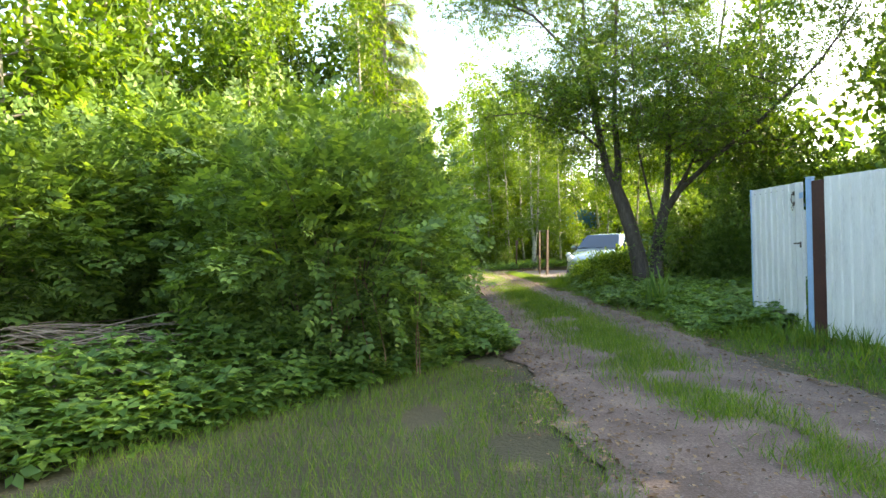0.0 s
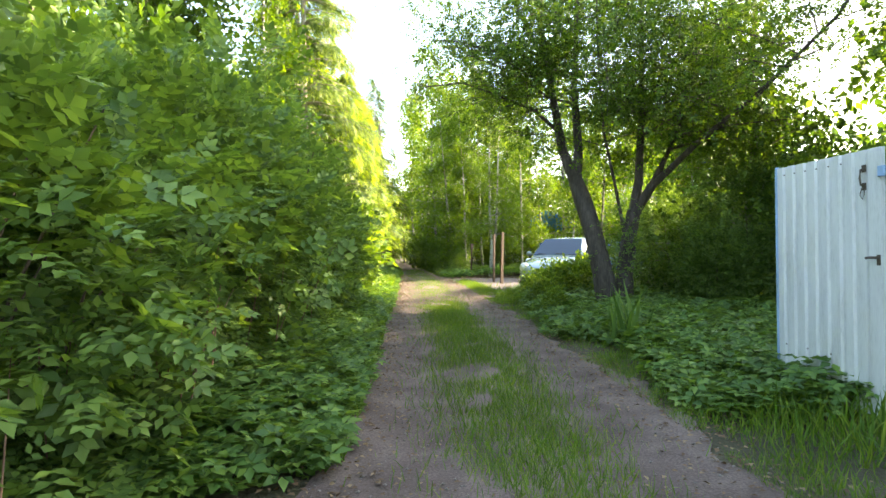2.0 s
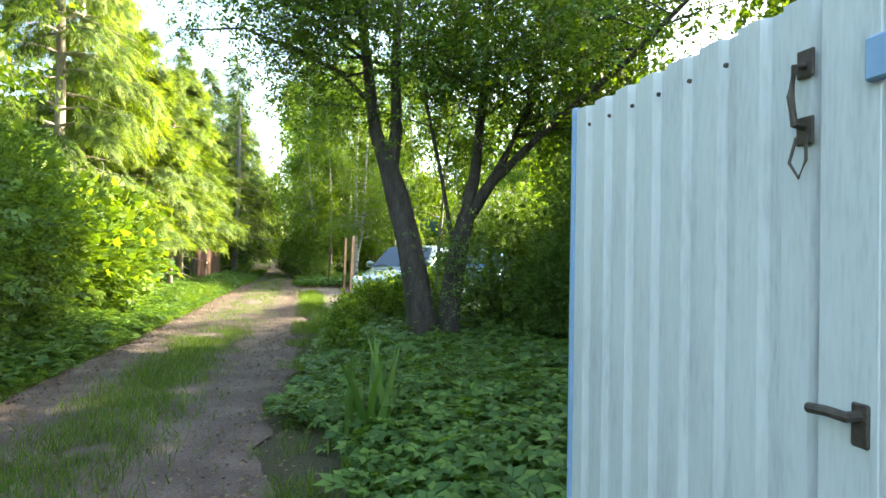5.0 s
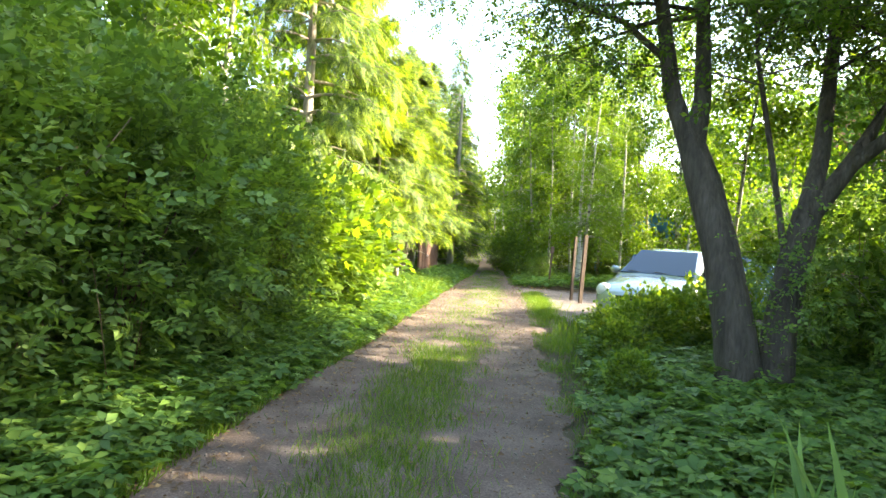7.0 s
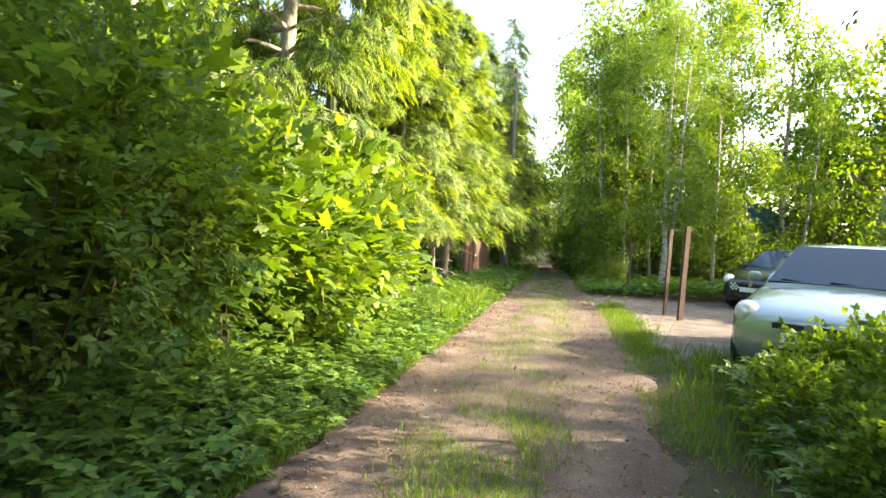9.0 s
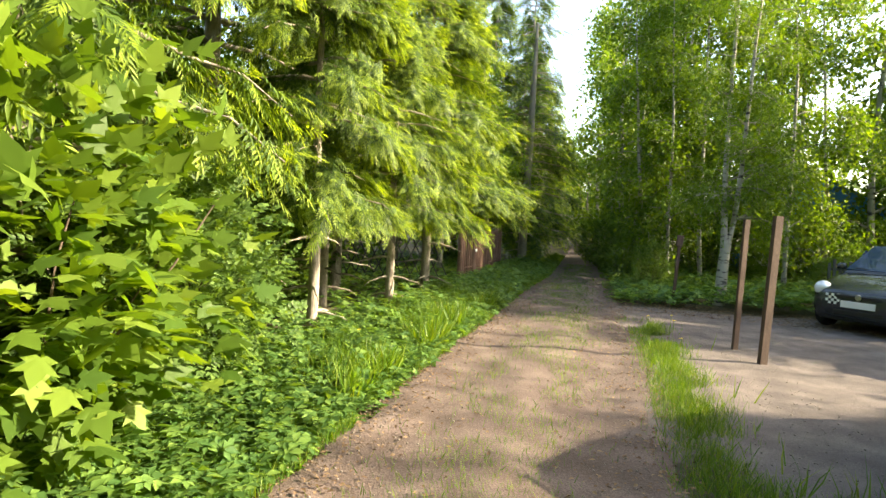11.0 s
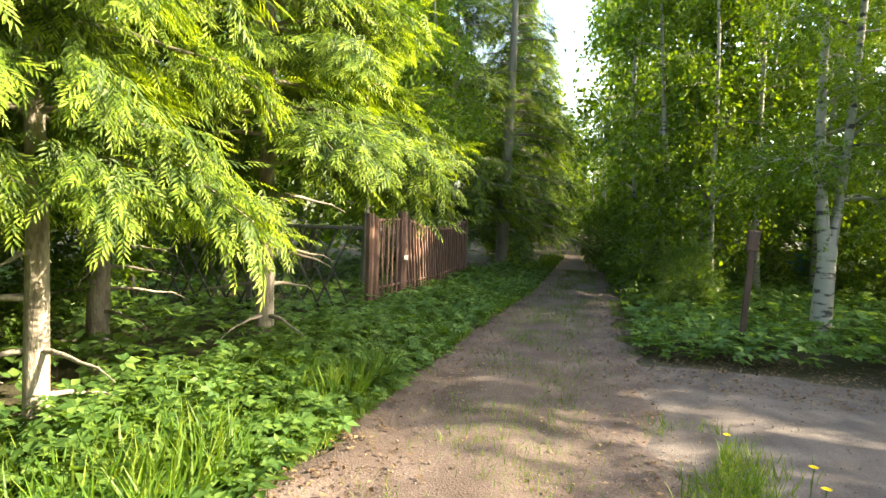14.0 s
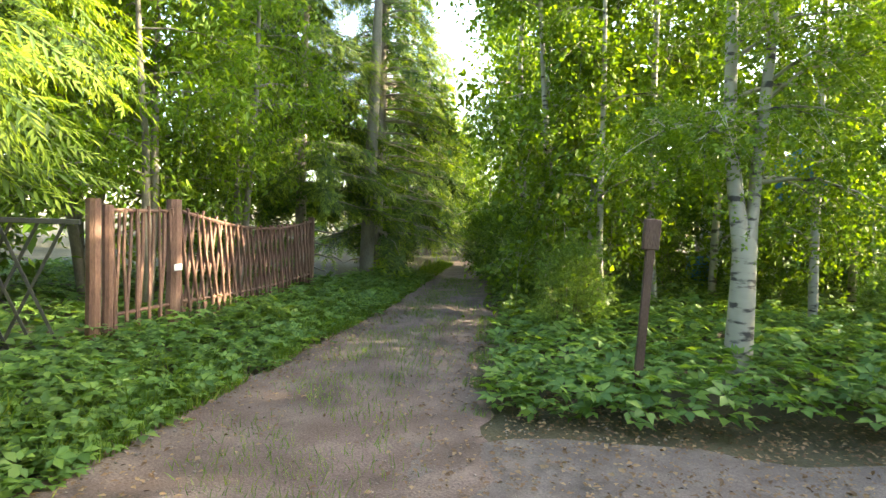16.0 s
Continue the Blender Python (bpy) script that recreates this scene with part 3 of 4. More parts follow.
# green floor of the wood on the left
x, y = scatter(7000, -13, -3.6, 7, 27)
k = x < lane_l(y) - 1.3
x, y = x[k], y[k]
stuff("wood_floor_weeds", "low green weeds covering the floor of the wood", "weeds", herb_mesh("wood_floor_weeds", x, y, np.full(len(x), 0.22), 0.26, tiers=1))
# long grass on the sunny bank
y = rng.uniform(10.5, 18, 9000)
x = lane_l(y) - 0.05 - rng.random(9000) ** 1.5 * 1.1
k = clumped(x, y, 1.0, -0.1, 12.0)
stuff("bank_grass", "long pale grass mixed into the sunny bank", "grass", grass_mesh("bank_grass", x[k], y[k], np.full(k.sum(), 0.34)))
# dry leaves and grit
n = 17000
y = rng.uniform(-8, 24, n)
x = np.where(rng.random(n) < 0.6, np.where(rng.random(n) < 0.65, lane_l(y) + 0.12, lane_r(y) - 0.1) + rng.normal(0, 0.24, n), lane_l(y) + rng.random(n) * (lane_r(y) - lane_l(y)))
xx, yy = scatter(4500, 0.0, 5, 18.3, 20.2)
x, y = np.concatenate([x, xx]), np.concatenate([y, yy])
n = len(x)
stuff("leaf_litter", "scattered dry brown leaves on the lane", "leaves", foliage("leaf_litter", np.stack([x, y, np.full(n, 0.032)], 1), rng.normal(0, 1, (n, 3)) * (1, 1, 0.12), rng.normal(0, 0.25, (n, 3)) + (0, 0, 1), rng.uniform(0.015, 0.05, n), T_LEAF, DRYLEAF))
octa = (np.array([(1, 0, 0), (0, 1, 0), (-1, 0, 0), (0, -1, 0), (0, 0, 0.6), (0, 0, -0.6)]), np.array([(0, 1, 4), (1, 2, 4), (2, 3, 4), (3, 0, 4), (1, 0, 5), (2, 1, 5), (3, 2, 5), (0, 3, 5)]))
n = 6000
y = rng.uniform(-8, 22, n)
x = lane_l(y) + rng.random(n) * (lane_r(y) + 1.5 * (y > 11) - lane_l(y))
stuff("road_grit", "small loose stones lying on the lane", "stones", foliage("road_grit", np.stack([x, y, np.full(n, 0.022)], 1), rng.normal(0, 1, (n, 3)) * (1, 1, 0), rng.normal(0, 0.2, (n, 3)) + (0, 0, 1), rng.uniform(0.004, 0.014, n), octa, PEBBLE))

# ---- big trees and woods ----
# the many-stemmed tree by the lane
stemA = [(3.58, 5.1, -0.1), (3.48, 5.18, 0.7), (3.33, 5.3, 1.5), (3.16, 5.42, 2.15), (3.02, 5.5, 2.6)]
stemA1 = [(3.02, 5.5, 2.55), (2.84, 5.65, 3.1), (2.72, 5.85, 4.0), (2.5, 6.0, 5.6), (2.45, 6.1, 7.2), (2.4, 6.2, 9.6)]
stemA2 = [(3.06, 5.5, 2.45), (3.14, 5.65, 3.1), (3.12, 5.9, 4.4), (3.25, 6.1, 6.5), (3.4, 6.3, 9.8)]
stemA3 = [(2.78, 5.75, 3.5), (2.3, 5.9, 4.0), (1.6, 5.9, 4.3), (0.9, 6.0, 4.6), (0.1, 6.2, 4.6)]
stemA4 = [(2.6, 5.92, 4.8), (2.0, 6.1, 6.2), (1.2, 6.3, 7.2), (0.3, 6.5, 7.8), (-0.6, 6.6, 8.1)]
stemB = [(3.88, 5.3, -0.1), (3.92, 5.36, 0.7), (4.02, 5.45, 1.3), (4.16, 5.55, 1.9)]
stemB1 = [(4.12, 5.52, 1.75), (4.3, 5.7, 2.5), (4.5, 6.1, 4.0), (4.6, 6.4, 6.2), (4.4, 6.6, 9.4)]
stemB2 = [(4.14, 5.55, 1.8), (4.6, 5.65, 2.5), (5.1, 5.8, 3.5), (5.6, 6.0, 5.2), (6.1, 6.2, 8.0)]
stemB3 = [(4.5, 5.65, 2.35), (5.2, 5.2, 3.1), (6.1, 4.6, 3.9), (7.0, 4.0, 4.9), (7.8, 3.6, 6.2)]
stemC = [(3.98, 5.5, 1.4), (3.8, 5.5, 2.4), (3.55, 5.3, 3.4), (3.4, 5.0, 4.6), (3.3, 4.6, 6.0)]
crown_stems = [(stemA1, 0.115, 0.02), (stemA2, 0.11, 0.02), (stemB1, 0.105, 0.02), (stemB2, 0.105, 0.02), (stemB3, 0.07, 0.015), (stemA4, 0.05, 0.012), (stemC, 0.035, 0.01)]
wd, lf = grow(crown_stems, 19, 3.3, 10, 1.0, 30, 0.155, T_CLUSTER, LEAF_TREE, BARK, "lane_tree", 0.4, 0.4, 0.16, 0.26, 8)
wd3, lf3 = grow([(stemA3, 0.045, 0.01)], 16, 1.7, 6, 0.6, 14, 0.12, T_CLUSTER, LEAF_TREE, BARK, "low_limb", 0.2, 0.2, 0.2, 0.14, 6)
w = Wood()
w.tube(stemA, (0.235, 0.19, 0.17, 0.165, 0.13), 14)
w.tube(stemB, (0.19, 0.155, 0.145, 0.125), 14)
lane_tree = tree("tree", "big many-stemmed tree with dark ridged bark by the lane", wd, lf)
put("lower_trunk", w.mesh("lower_trunk", BARK), lane_tree)
put("low_limb", wd3, lane_tree, "bare limb reaching out over the lane")
put("limb_leaves", lf3, lane_tree)
n = 420
P = np.array((3.92, 5.15, 1.15)) + rng.normal(0, 1, (n, 3)) * (0.3, 0.2, 0.38)
put("sprouting_foliage", foliage("sprouting_foliage", P, rng.normal(0, 0.6, (n, 3)) + (0, 0, -0.4), rng.normal(0, 0.5, (n, 3)) + (0, -0.4, 1), rng.uniform(0.08, 0.14, n), T_CLUSTER, LEAF_BUSH), lane_tree, "leafy green shoots sprouting from the trunk")

G_WOOD = "trees of the wood"


def straight(H, lean=0.3, n=8):
    z = np.linspace(-0.1, H, n)
    a = rng.normal(0, 0.05, (n, 2)).cumsum(0)
    a -= a[0]
    return np.stack([a[:, 0] + lean * z / H, a[:, 1], z], 1)


birch_kinds = [grow([(straight(H, l), 0.068, 0.012)], 24, 1.6, 8, 0.7, 42, 0.115, T_LEAF, LEAF_BIRCH, BIRCH, "birch", 0.12, 0.75, 0.55, 0.17, 8) for H, l in ((9.0, 0.4), (10.5, -0.3))]
wood_kinds = [grow([(straight(H, l), 0.11, 0.02), (straight(H * 0.8, -l * 2), 0.08, 0.015)], 17, 2.2, 8, 0.9, 36, 0.17, T_LEAF, mt, BARK_GREY, "broadleaf", 0.08, 0.5, 0.25, 0.24, 6) for H, l, mt in ((8.5, 0.5, LEAF_TREE), (10.0, -0.6, LEAF_BIRCH))]
willow_wood = grow([(straight(7.5, 0.9), 0.09, 0.02), (straight(7, -0.7), 0.08, 0.02)], 16, 2.2, 9, 0.9, 44, 0.15, (T_LEAF[0] * (0.55, 1, 1), T_LEAF[1]), LEAF_WILLOW, BARK_GREY, "willow", 0.3, 0.5, 0.5, 0.2, 7)
spruce_kinds = [spruce_meshes(10.5, 0.13, 1.7, 2.3, "spruce_tall", 2.2, T_SPRAY, 0.62), spruce_meshes(7.5, 0.09, 1.85, 2.0, "spruce_young", 4.3, T_SPRAY, 0.58), spruce_meshes(10.5, 0.13, 0.8, 2.4, "spruce_far", 0.4)]
birch_kinds.append(grow([(straight(9.5, 0.3), 0.085, 0.015)], 20, 1.6, 5, 0.8, 36, 0.16, T_LEAF, LEAF_BIRCH, BIRCH, "birch_far", 0.14, 0.75, 0.5, 0.22, 6))
for mt in (LEAF_TREE, LEAF_BIRCH):
    wood_kinds.append(grow([(straight(9.0, 0.5), 0.11, 0.02), (straight(7.5, -0.9), 0.08, 0.015)], 13, 2.3, 5, 1.0, 28, 0.27, T_LEAF, mt, BARK_GREY, "broadleaf_far", 0.06, 0.5, 0.25, 0.3, 5))
bush_kinds = [bush_meshes(1.35, 1.35, 2.7, 4600, 0.20, T_PINNATE, LEAF_BUSH, "elder"), bush_meshes(1.3, 1.3, 3.0, 5200, 0.165, T_CLUSTER, LEAF_BUSH, "shrub"), bush_meshes(1.2, 1.2, 2.6, 2300, 0.165, T_MAPLE, LEAF_MAPLE, "maple_sapling", 6, 0.25), bush_meshes(1.3, 1.3, 3.0, 1700, 0.26, T_CLUSTER, LEAF_TREE, "far_shrub", 8)]


def place(maker, x, y, scale, **kw):
    """Stands a thing at (x, y) with its own turn and size."""
    ob = maker(Matrix.Translation((x, y, -0.06)) @ Matrix.Rotation(rng.random() * 6.28, 4, "Z"), **kw)
    ob.scale = (scale, scale, scale * rng.uniform(0.92, 1.08))
    return ob


def birch_at(x, y, s=1.0, k=0):
    return place(lambda m: tree("birch", "slender birch with white bark and small leaves", *birch_kinds[k], m, G_WOOD), x, y, s)


def broad_at(x, y, s=1.0, k=0):
    k = k + 2 if abs(x) > 7 or y > 22 else k
    return place(lambda m: tree("broadleaf_tree", "leafy deciduous tree with thin grey stems", *wood_kinds[k], m, G_WOOD), x, y, s)


def spruce_at(x, y, s=1.0, k=0, tall=1.0):
    k = 2 if y > 28 else k
    lab = ("tall dark spruce with drooping branches", "young spruce with pale new shoots and bare lower trunk", "dark spruce farther along the lane")[k]
    ob = place(lambda m: spruce(lab, spruce_kinds[k], m), x, y, s)
    ob.scale.z *= tall
    return ob


def bush_at(x, y, s=1.0, k=0, group="bushes along the lane"):
    nm = ("elder_bush", "shrub", "maple_sapling", "shrub")[k]
    lab = ("dense green bush with feathery compound leaves", "thick green shrub with small leaves", "young maple with broad lobed leaves", "loose leafy shrub in the wood")[k]
    return place(lambda m: bush(nm, lab, bush_kinds[k], m, group), x, y, s)


# left side, from the start on
for x, y, s, k in ((-1.55, -3.1, 0.95, 0), (-1.75, -0.9, 1.05, 0), (-3.3, -2.0, 1.1, 0), (-4.6, -3.4, 1.0, 0), (-5.6, -5.0, 1.0, 0), (-1.9, 1.2, 1.05, 1), (-2.1, 3.2, 1.0, 0), (-2.3, 5.2, 1.0, 1), (-2.35, 7.0, 0.95, 2), (-2.9, 6.2, 1.2, 2), (-2.3, 8.6, 0.95, 2), (-2.0, 7.6, 0.7, 2), (-3.6, 4.0, 1.3, 3), (-3.4, 0.6, 1.25, 3), (-2.75, 10.0, 0.7, 0), (-3.6, 11.3, 0.6, 1), (-4.6, 8.2, 1.2, 0)):
    bush_at(x, y, s, k)
for x, y, s, k in ((-4.6, 1.6, 0.8, 0), (-6.5, -1.5, 0.95, 1), (-5.2, 5.5, 0.95, 0), (-8.5, 3.0, 1.1, 1), (-9.5, -3.5, 1.0, 0), (-7.2, 9.5, 1.0, 0), (-9.5, 14.0, 1.0, 1), (-11, 8, 1.2, 0), (-8.0, 21.0, 0.9, 0), (-11.0, 26.0, 1.1, 1)):
    broad_at(x, y, s, k)
for x, y, s, k in ((-4.2, 14.4, 0.95, 1), (-3.66, 17.2, 1.1, 1), (-5.4, 16.6, 0.9, 0), (-5.6, 26.5, 1.0, 0), (-5.0, 29.5, 1.1, 0), (-6.2, 33.0, 1.1, 0), (-7.0, 38.0, 1.2, 0), (-8.0, 44.0, 1.2, 0), (-7.5, 28.0, 1.2, 0), (-9, 50, 1.3, 0)):
    spruce_at(x, y, s, k)
spruce_at(-3.4, 9.4, 1.0, 0, 1.4)
spruce_at(-4.4, 12.2, 1.0, 0, 1.3)
birch_at(-5.0, 3.4, 1.15, 1)
birch_at(-3.9, 7.2, 1.15, 0)
birch_at(-6.4, 1.0, 1.1, 0)
spruce_at(-3.0, 12.5, 0.78, 1, 1.25)
spruce_at(-3.1, 14.6, 0.8, 1, 1.15)
for x, y, s in ((-5.4, 21.9, 0.9), (-5.5, 24.2, 0.9), (-7.2, 22.6, 1.0)):
    place(lambda m: tree("willow", "bright green willow with narrow leaves", *willow_wood, m, G_WOOD), x, y, s)

# right side: thicket behind the fence and the big tree
for x, y, s, k in ((5.5, 7.4, 0.8, 1), (6.6, 6.0, 0.95, 1), (5.6, 5.2, 0.55, 0), (7.4, 4.9, 0.9, 3), (7.4, 7.8, 0.8, 3), (9.0, 6.5, 1.0, 3), (9.2, 3.6, 1.1, 3), (6.4, 9.4, 0.45, 3), (8.3, 10.2, 0.55, 3), (10.5, 1.0, 1.2, 3), (11.8, 15.6, 1.2, 3), (12.6, 17.6, 1.3, 3), (12.2, 13.4, 1.3, 3), (13.4, 19.6, 1.3, 3), (10.8, 11.8, 1.1, 3)):
    bush_at(x, y, s, k, "thicket behind the fence")
for x, y, s, k in ((2.85, 6.9, 0.34, 2), (2.5, 6.2, 0.26, 2), (2.4, 7.6, 0.26, 2), (3.5, 7.4, 0.4, 2), (3.2, 8.3, 0.34, 2), (2.75, 8.3, 0.3, 2), (3.9, 8.6, 0.4, 2), (2.5, 4.6, 0.2, 2)):
    bush_at(x, y, s, k, "weedy saplings before the car")
birch_at(3.95, 7.7, 0.62, 0)
# unseen birch added to break up the sun on the lane near y 8
birch_at(14.5, 12.4, 0.8, 1)
# those at x 8.5, 11.0, 12.5, 13.0: unseen, added to shade the start
for x, y, s, k in ((6.9, 7.0, 0.95, 0), (10.0, 4.0, 1.0, 1), (9.6, 0.6, 0.8, 0), (12.5, 1.0, 1.15, 1), (13.0, 5.2, 1.2, 0), (8.5, -3.0, 1.1, 0), (11.0, -2.4, 1.15, 1), (6.6, -1.2, 0.7, 0), (12.6, 3.4, 1.15, 0), (12.2, 7.4, 1.15, 0)):
    broad_at(x, y, s, k)
# birch wood beyond the parking ground
for i, (x, y, s) in enumerate(((-0.12, 24.7, 0.95), (0.72, 24.0, 0.75), (0.5, 26.4, 0.9), (1.6, 25.5, 1.0), (-0.6, 28.0, 1.0), (0.9, 29.2, 1.0), (2.8, 27.2, 1.1), (3.6, 24.4, 0.95), (4.9, 26.6, 1.0), (-1.4, 31.5, 1.1), (0.4, 33.0, 1.1), (2.3, 31.4, 1.1), (-2.3, 36.0, 1.1), (-0.6, 38.0, 1.2), (-3.2, 41.0, 1.2), (-1.2, 44.0, 1.2), (6.2, 24.2, 0.9), (-4.4, 47.0, 1.2), (4.4, 30.5, 1.1), (6.6, 28.8, 1.1))):
    birch_at(x, y, s * (1.3 if y > 28 else 1.1), 2 if y > 28 else i % 2)
for x, y, s, k in ((0.3, 23.2, 0.4, 1), (-0.5, 26.0, 0.5, 1), (-1.1, 27.8, 0.6, 3), (4.6, 24.2, 0.4, 1), (-1.7, 30.2, 0.7, 3), (1.7, 27.4, 0.6, 3), (-2.6, 34.0, 0.8, 3), (3.4, 26.0, 0.45, 3), (5.6, 26.2, 0.5, 3), (7.6, 25.8, 0.5, 3), (2.6, 29.4, 0.8, 3), (5.0, 29.2, 0.9, 3)):
    bush_at(x, y, s, k, "undergrowth of the birch wood")
# those at x 12.8 and 15.2 are added to shade the lane's far part
for x, y, s, k in ((10.6, 30.5, 1.15, 1), (13.0, 33.0, 1.2, 0), (9.0, 34.5, 1.2, 1), (9.5, 24.5, 1.0, 1), (12.0, 23.0, 1.0, 0), (8.6, 31.0, 1.0, 0), (12.8, 23.2, 1.0, 1), (15.2, 23.6, 1.1, 0), (20, 18.5, 1.0, 1), (22, 21, 1.1, 0), (21, 15.5, 1.0, 0), (24, 18, 1.2, 1), (20.5, 13, 1.0, 1), (3.0, 36.0, 1.0, 1), (2.0, 42.0, 1.0, 0), (-6.0, 52.0, 1.0, 1), (-2.0, 50.0, 1.1, 0), (-12.0, 48.0, 1.1, 0), (-11, 58, 1.1, 1), (-4.5, 60, 1.1, 0), (-13, 70, 1.2, 1), (-7, 74, 1.2, 0), (-16, 84, 1.2, 0), (-10, 88, 1.2, 1), (-13.5, 100, 1.3, 0), (-17.5, 104, 1.3, 1), (-9, 108, 1.3, 0), (6, 48, 1.2, 0), (-14, 36, 1.2, 0), (-15, 20, 1.2, 1), (-14, 2, 1.2, 0)):
    broad_at(x, y, s, k)
for x, y, s in ((-3.8, 55, 1.2), (-6.2, 66, 1.2), (-10.5, 64, 1.2), (-12.3, 78, 1.2), (-8.2, 80, 1.3)):
    spruce_at(x, y, s, 0)
for x, y, s, k in ((-5.6, 11.0, 1.3, 3), (-6.6, 14.0, 1.4, 3), (-7.0, 17.0, 1.0, 3), (-9.0, 12.0, 1.5, 3), (-5.2, 13.2, 0.9, 3), (-9.5, 21.5, 1.3, 3), (-6.6, 25.6, 1.0, 3), (-5.6, 31.5, 0.8, 3), (-6.6, 35.5, 0.8, 3), (-6.0, -1.0, 1.3, 3), (-5.0, 14.2, 0.5, 3), (-5.8, 15.8, 0.55, 3), (-4.6, 11.6, 0.6, 3), (-6.5, 3.0, 1.4, 3), (-6.3, 6.8, 1.4, 3)):
    bush_at(x, y, s, k, "shrubs inside the wood")
# the closed wood all round, too far to tell the trees apart
n = 17000
ang = rng.random(n) * 2 * np.pi
rr = rng.uniform(26, 46, n)
x, y = rr * np.cos(ang), 14 + rr * 1.25 * np.sin(ang)
hgt = np.where(y < -8, 7, 11) + 2 * np.sin(ang * 9) + 2 * np.sin(ang * 23)
z = rng.random(n) ** 0.8 * hgt
k = ~((x > lane_l(y) - 1.2) & (x < lane_r(y) + 1.2)) & ~((x > 12) & (y - 0.337 * x > 9.5) & (y - 0.337 * x < 16.5))
x, y, z = x[k], y[k], z[k]
n = len(x)
stuff("far_woods", "closed green wood in the distance", "wood", foliage("far_woods", np.stack([x, y, z], 1), rng.normal(0, 1, (n, 3)), rng.normal(0, 0.7, (n, 3)) + (0, 0, 1), rng.uniform(0.6, 1.3, n), T_LEAF, LEAF_TREE))
# behind the start
for x, y, s, k in ((-9, -16, 0.9, 0), (5, -22, 1.0, 1)):
    broad_at(x, y, s, k)
# twin birch by the parking ground
pA = [(1.88, 21.1, -0.1), (1.92, 21.2, 0.9), (1.95, 21.35, 1.35)]
pA1 = [(1.92, 21.3, 1.2), (1.88, 21.9, 2.5), (1.85, 22.0, 4.5), (1.9, 22.1, 7.0), (2.0, 22.2, 9.5)]
pA2 = [(1.98, 21.32, 1.2), (2.12, 21.75, 2.0), (2.2, 21.8, 3.2), (2.3, 21.9, 6.0), (2.5, 22.0, 9.0)]
wd, lf = grow([(pA1, 0.082, 0.02), (pA2, 0.08, 0.02)], 20, 1.8, 8, 0.7, 34, 0.13, T_CLUSTER, LEAF_BIRCH, BIRCH, "twin_birch", 0.2, 0.7, 0.55, 0.18, 10)
w = Wood()
w.tube(pA, (0.135, 0.115, 0.105), 12)
twin = tree("birch", "twin-stemmed birch with scarred white bark", wd, lf)
put("lower_stem", w.mesh("lower_stem", BIRCH), twin)


# ---- corrugated fence with its open wicket ----
def corrugated_bm(width, height, z0=0.06, step=0.115, deep=0.018):
    """A trapezoid-ribbed sheet along x, with thickness."""
    xs, ds = [], []
    x = 0.0
    while x < width - 1e-6:
        for dx, d in ((0.0, 0.0), (0.06, 0.0), (0.072, deep), (0.103, deep)):
            if x + dx <= width:
                xs.append(x + dx)
                ds.append(d)
        x += step
    xs.append(width)
    ds.append(ds[-1])
    b = bmesh.new()
    rows = []
    for off in (0.0, 0.0015):
        for z in (z0, z0 + height):
            rows.append([b.verts.new((x, d + off, z)) for x, d in zip(xs, ds)])
    for i in range(len(xs) - 1):
        for r0, r1 in ((0, 1), (3, 2), (1, 3), (2, 0)):
            b.faces.new((rows[r0][i], rows[r0][i + 1], rows[r1][i + 1], rows[r1][i]))
    bmesh.ops.recalc_face_normals(b, faces=b.faces[:])
    return b


def rod_bm(pts, r, seg=8):
    w = Wood()
    w.tube(np.array(pts, float), np.full(len(pts), r), seg)
    b = bmesh.new()
    vs = [b.verts.new(v) for v in np.concatenate(w.v)]
    for f in np.concatenate(w.f):
        b.faces.new([vs[i] for i in f])
    for ring in (vs[:seg], vs[-seg:]):
        b.faces.new(ring)
    bmesh.ops.recalc_face_normals(b, faces=b.faces[:])
    return b


def along(x0, y0, x1, y1, z=0.0):
    """The pose with x running from the first point to the second."""
    return Matrix.Translation((x0, y0, z)) @ Matrix.Rotation(math.atan2(y1 - y0, x1 - x0), 4, "Z")


def bolts(parent, xs, z, y=-0.004):
    for x in xs:
        b = bmesh.new()
        bmesh.ops.create_cone(b, cap_ends=True, segments=8, radius1=0.006, radius2=0.005, depth=0.006)
        b.transform(Matrix.Translation((x, y, z)) @ Matrix.Rotation(radians(90), 4, "X"))
        part("bolt", b, IRON, parent)


gate = thing("wicket_gate", "open pale ribbed sheet-metal gate with pull handle", "gate", m=along(3.575, -0.74, 3.725, -1.75))
GW = 1.0
part("sheet", corrugated_bm(GW, 1.76, 0.06), PAINT, gate)
part("edge_strip", box_bm(0.022, 0.03, 1.78, (-0.012, 0.008, 0.94), 0.003), BLUE, gate, "light blue painted edge")
part("frame_rail", box_bm(GW - 0.06, 0.03, 0.04, (GW / 2, 0.04, 1.55), 0.003), BLUE, gate)
part("frame_rail", box_bm(GW - 0.06, 0.03, 0.04, (GW / 2, 0.04, 0.35), 0.003), BLUE, gate)
part("lock_strip", box_bm(0.105, 0.006, 1.76, (GW - 0.055, -0.006, 0.94), 0.002), PAINT, gate)
bolts(gate, (0.088, 0.203, 0.318, 0.433, 0.548, 0.663), 1.755)
bolts(gate, (0.088, 0.318, 0.548), 0.4)
pull = part("pull_handle", rod_bm([(GW - 0.14, -0.005, 1.69), (GW - 0.14, -0.03, 1.687), (GW - 0.145, -0.034, 1.635), (GW - 0.14, -0.03, 1.583), (GW - 0.14, -0.005, 1.58)], 0.0065), IRON, gate, "rusty bent iron pull")
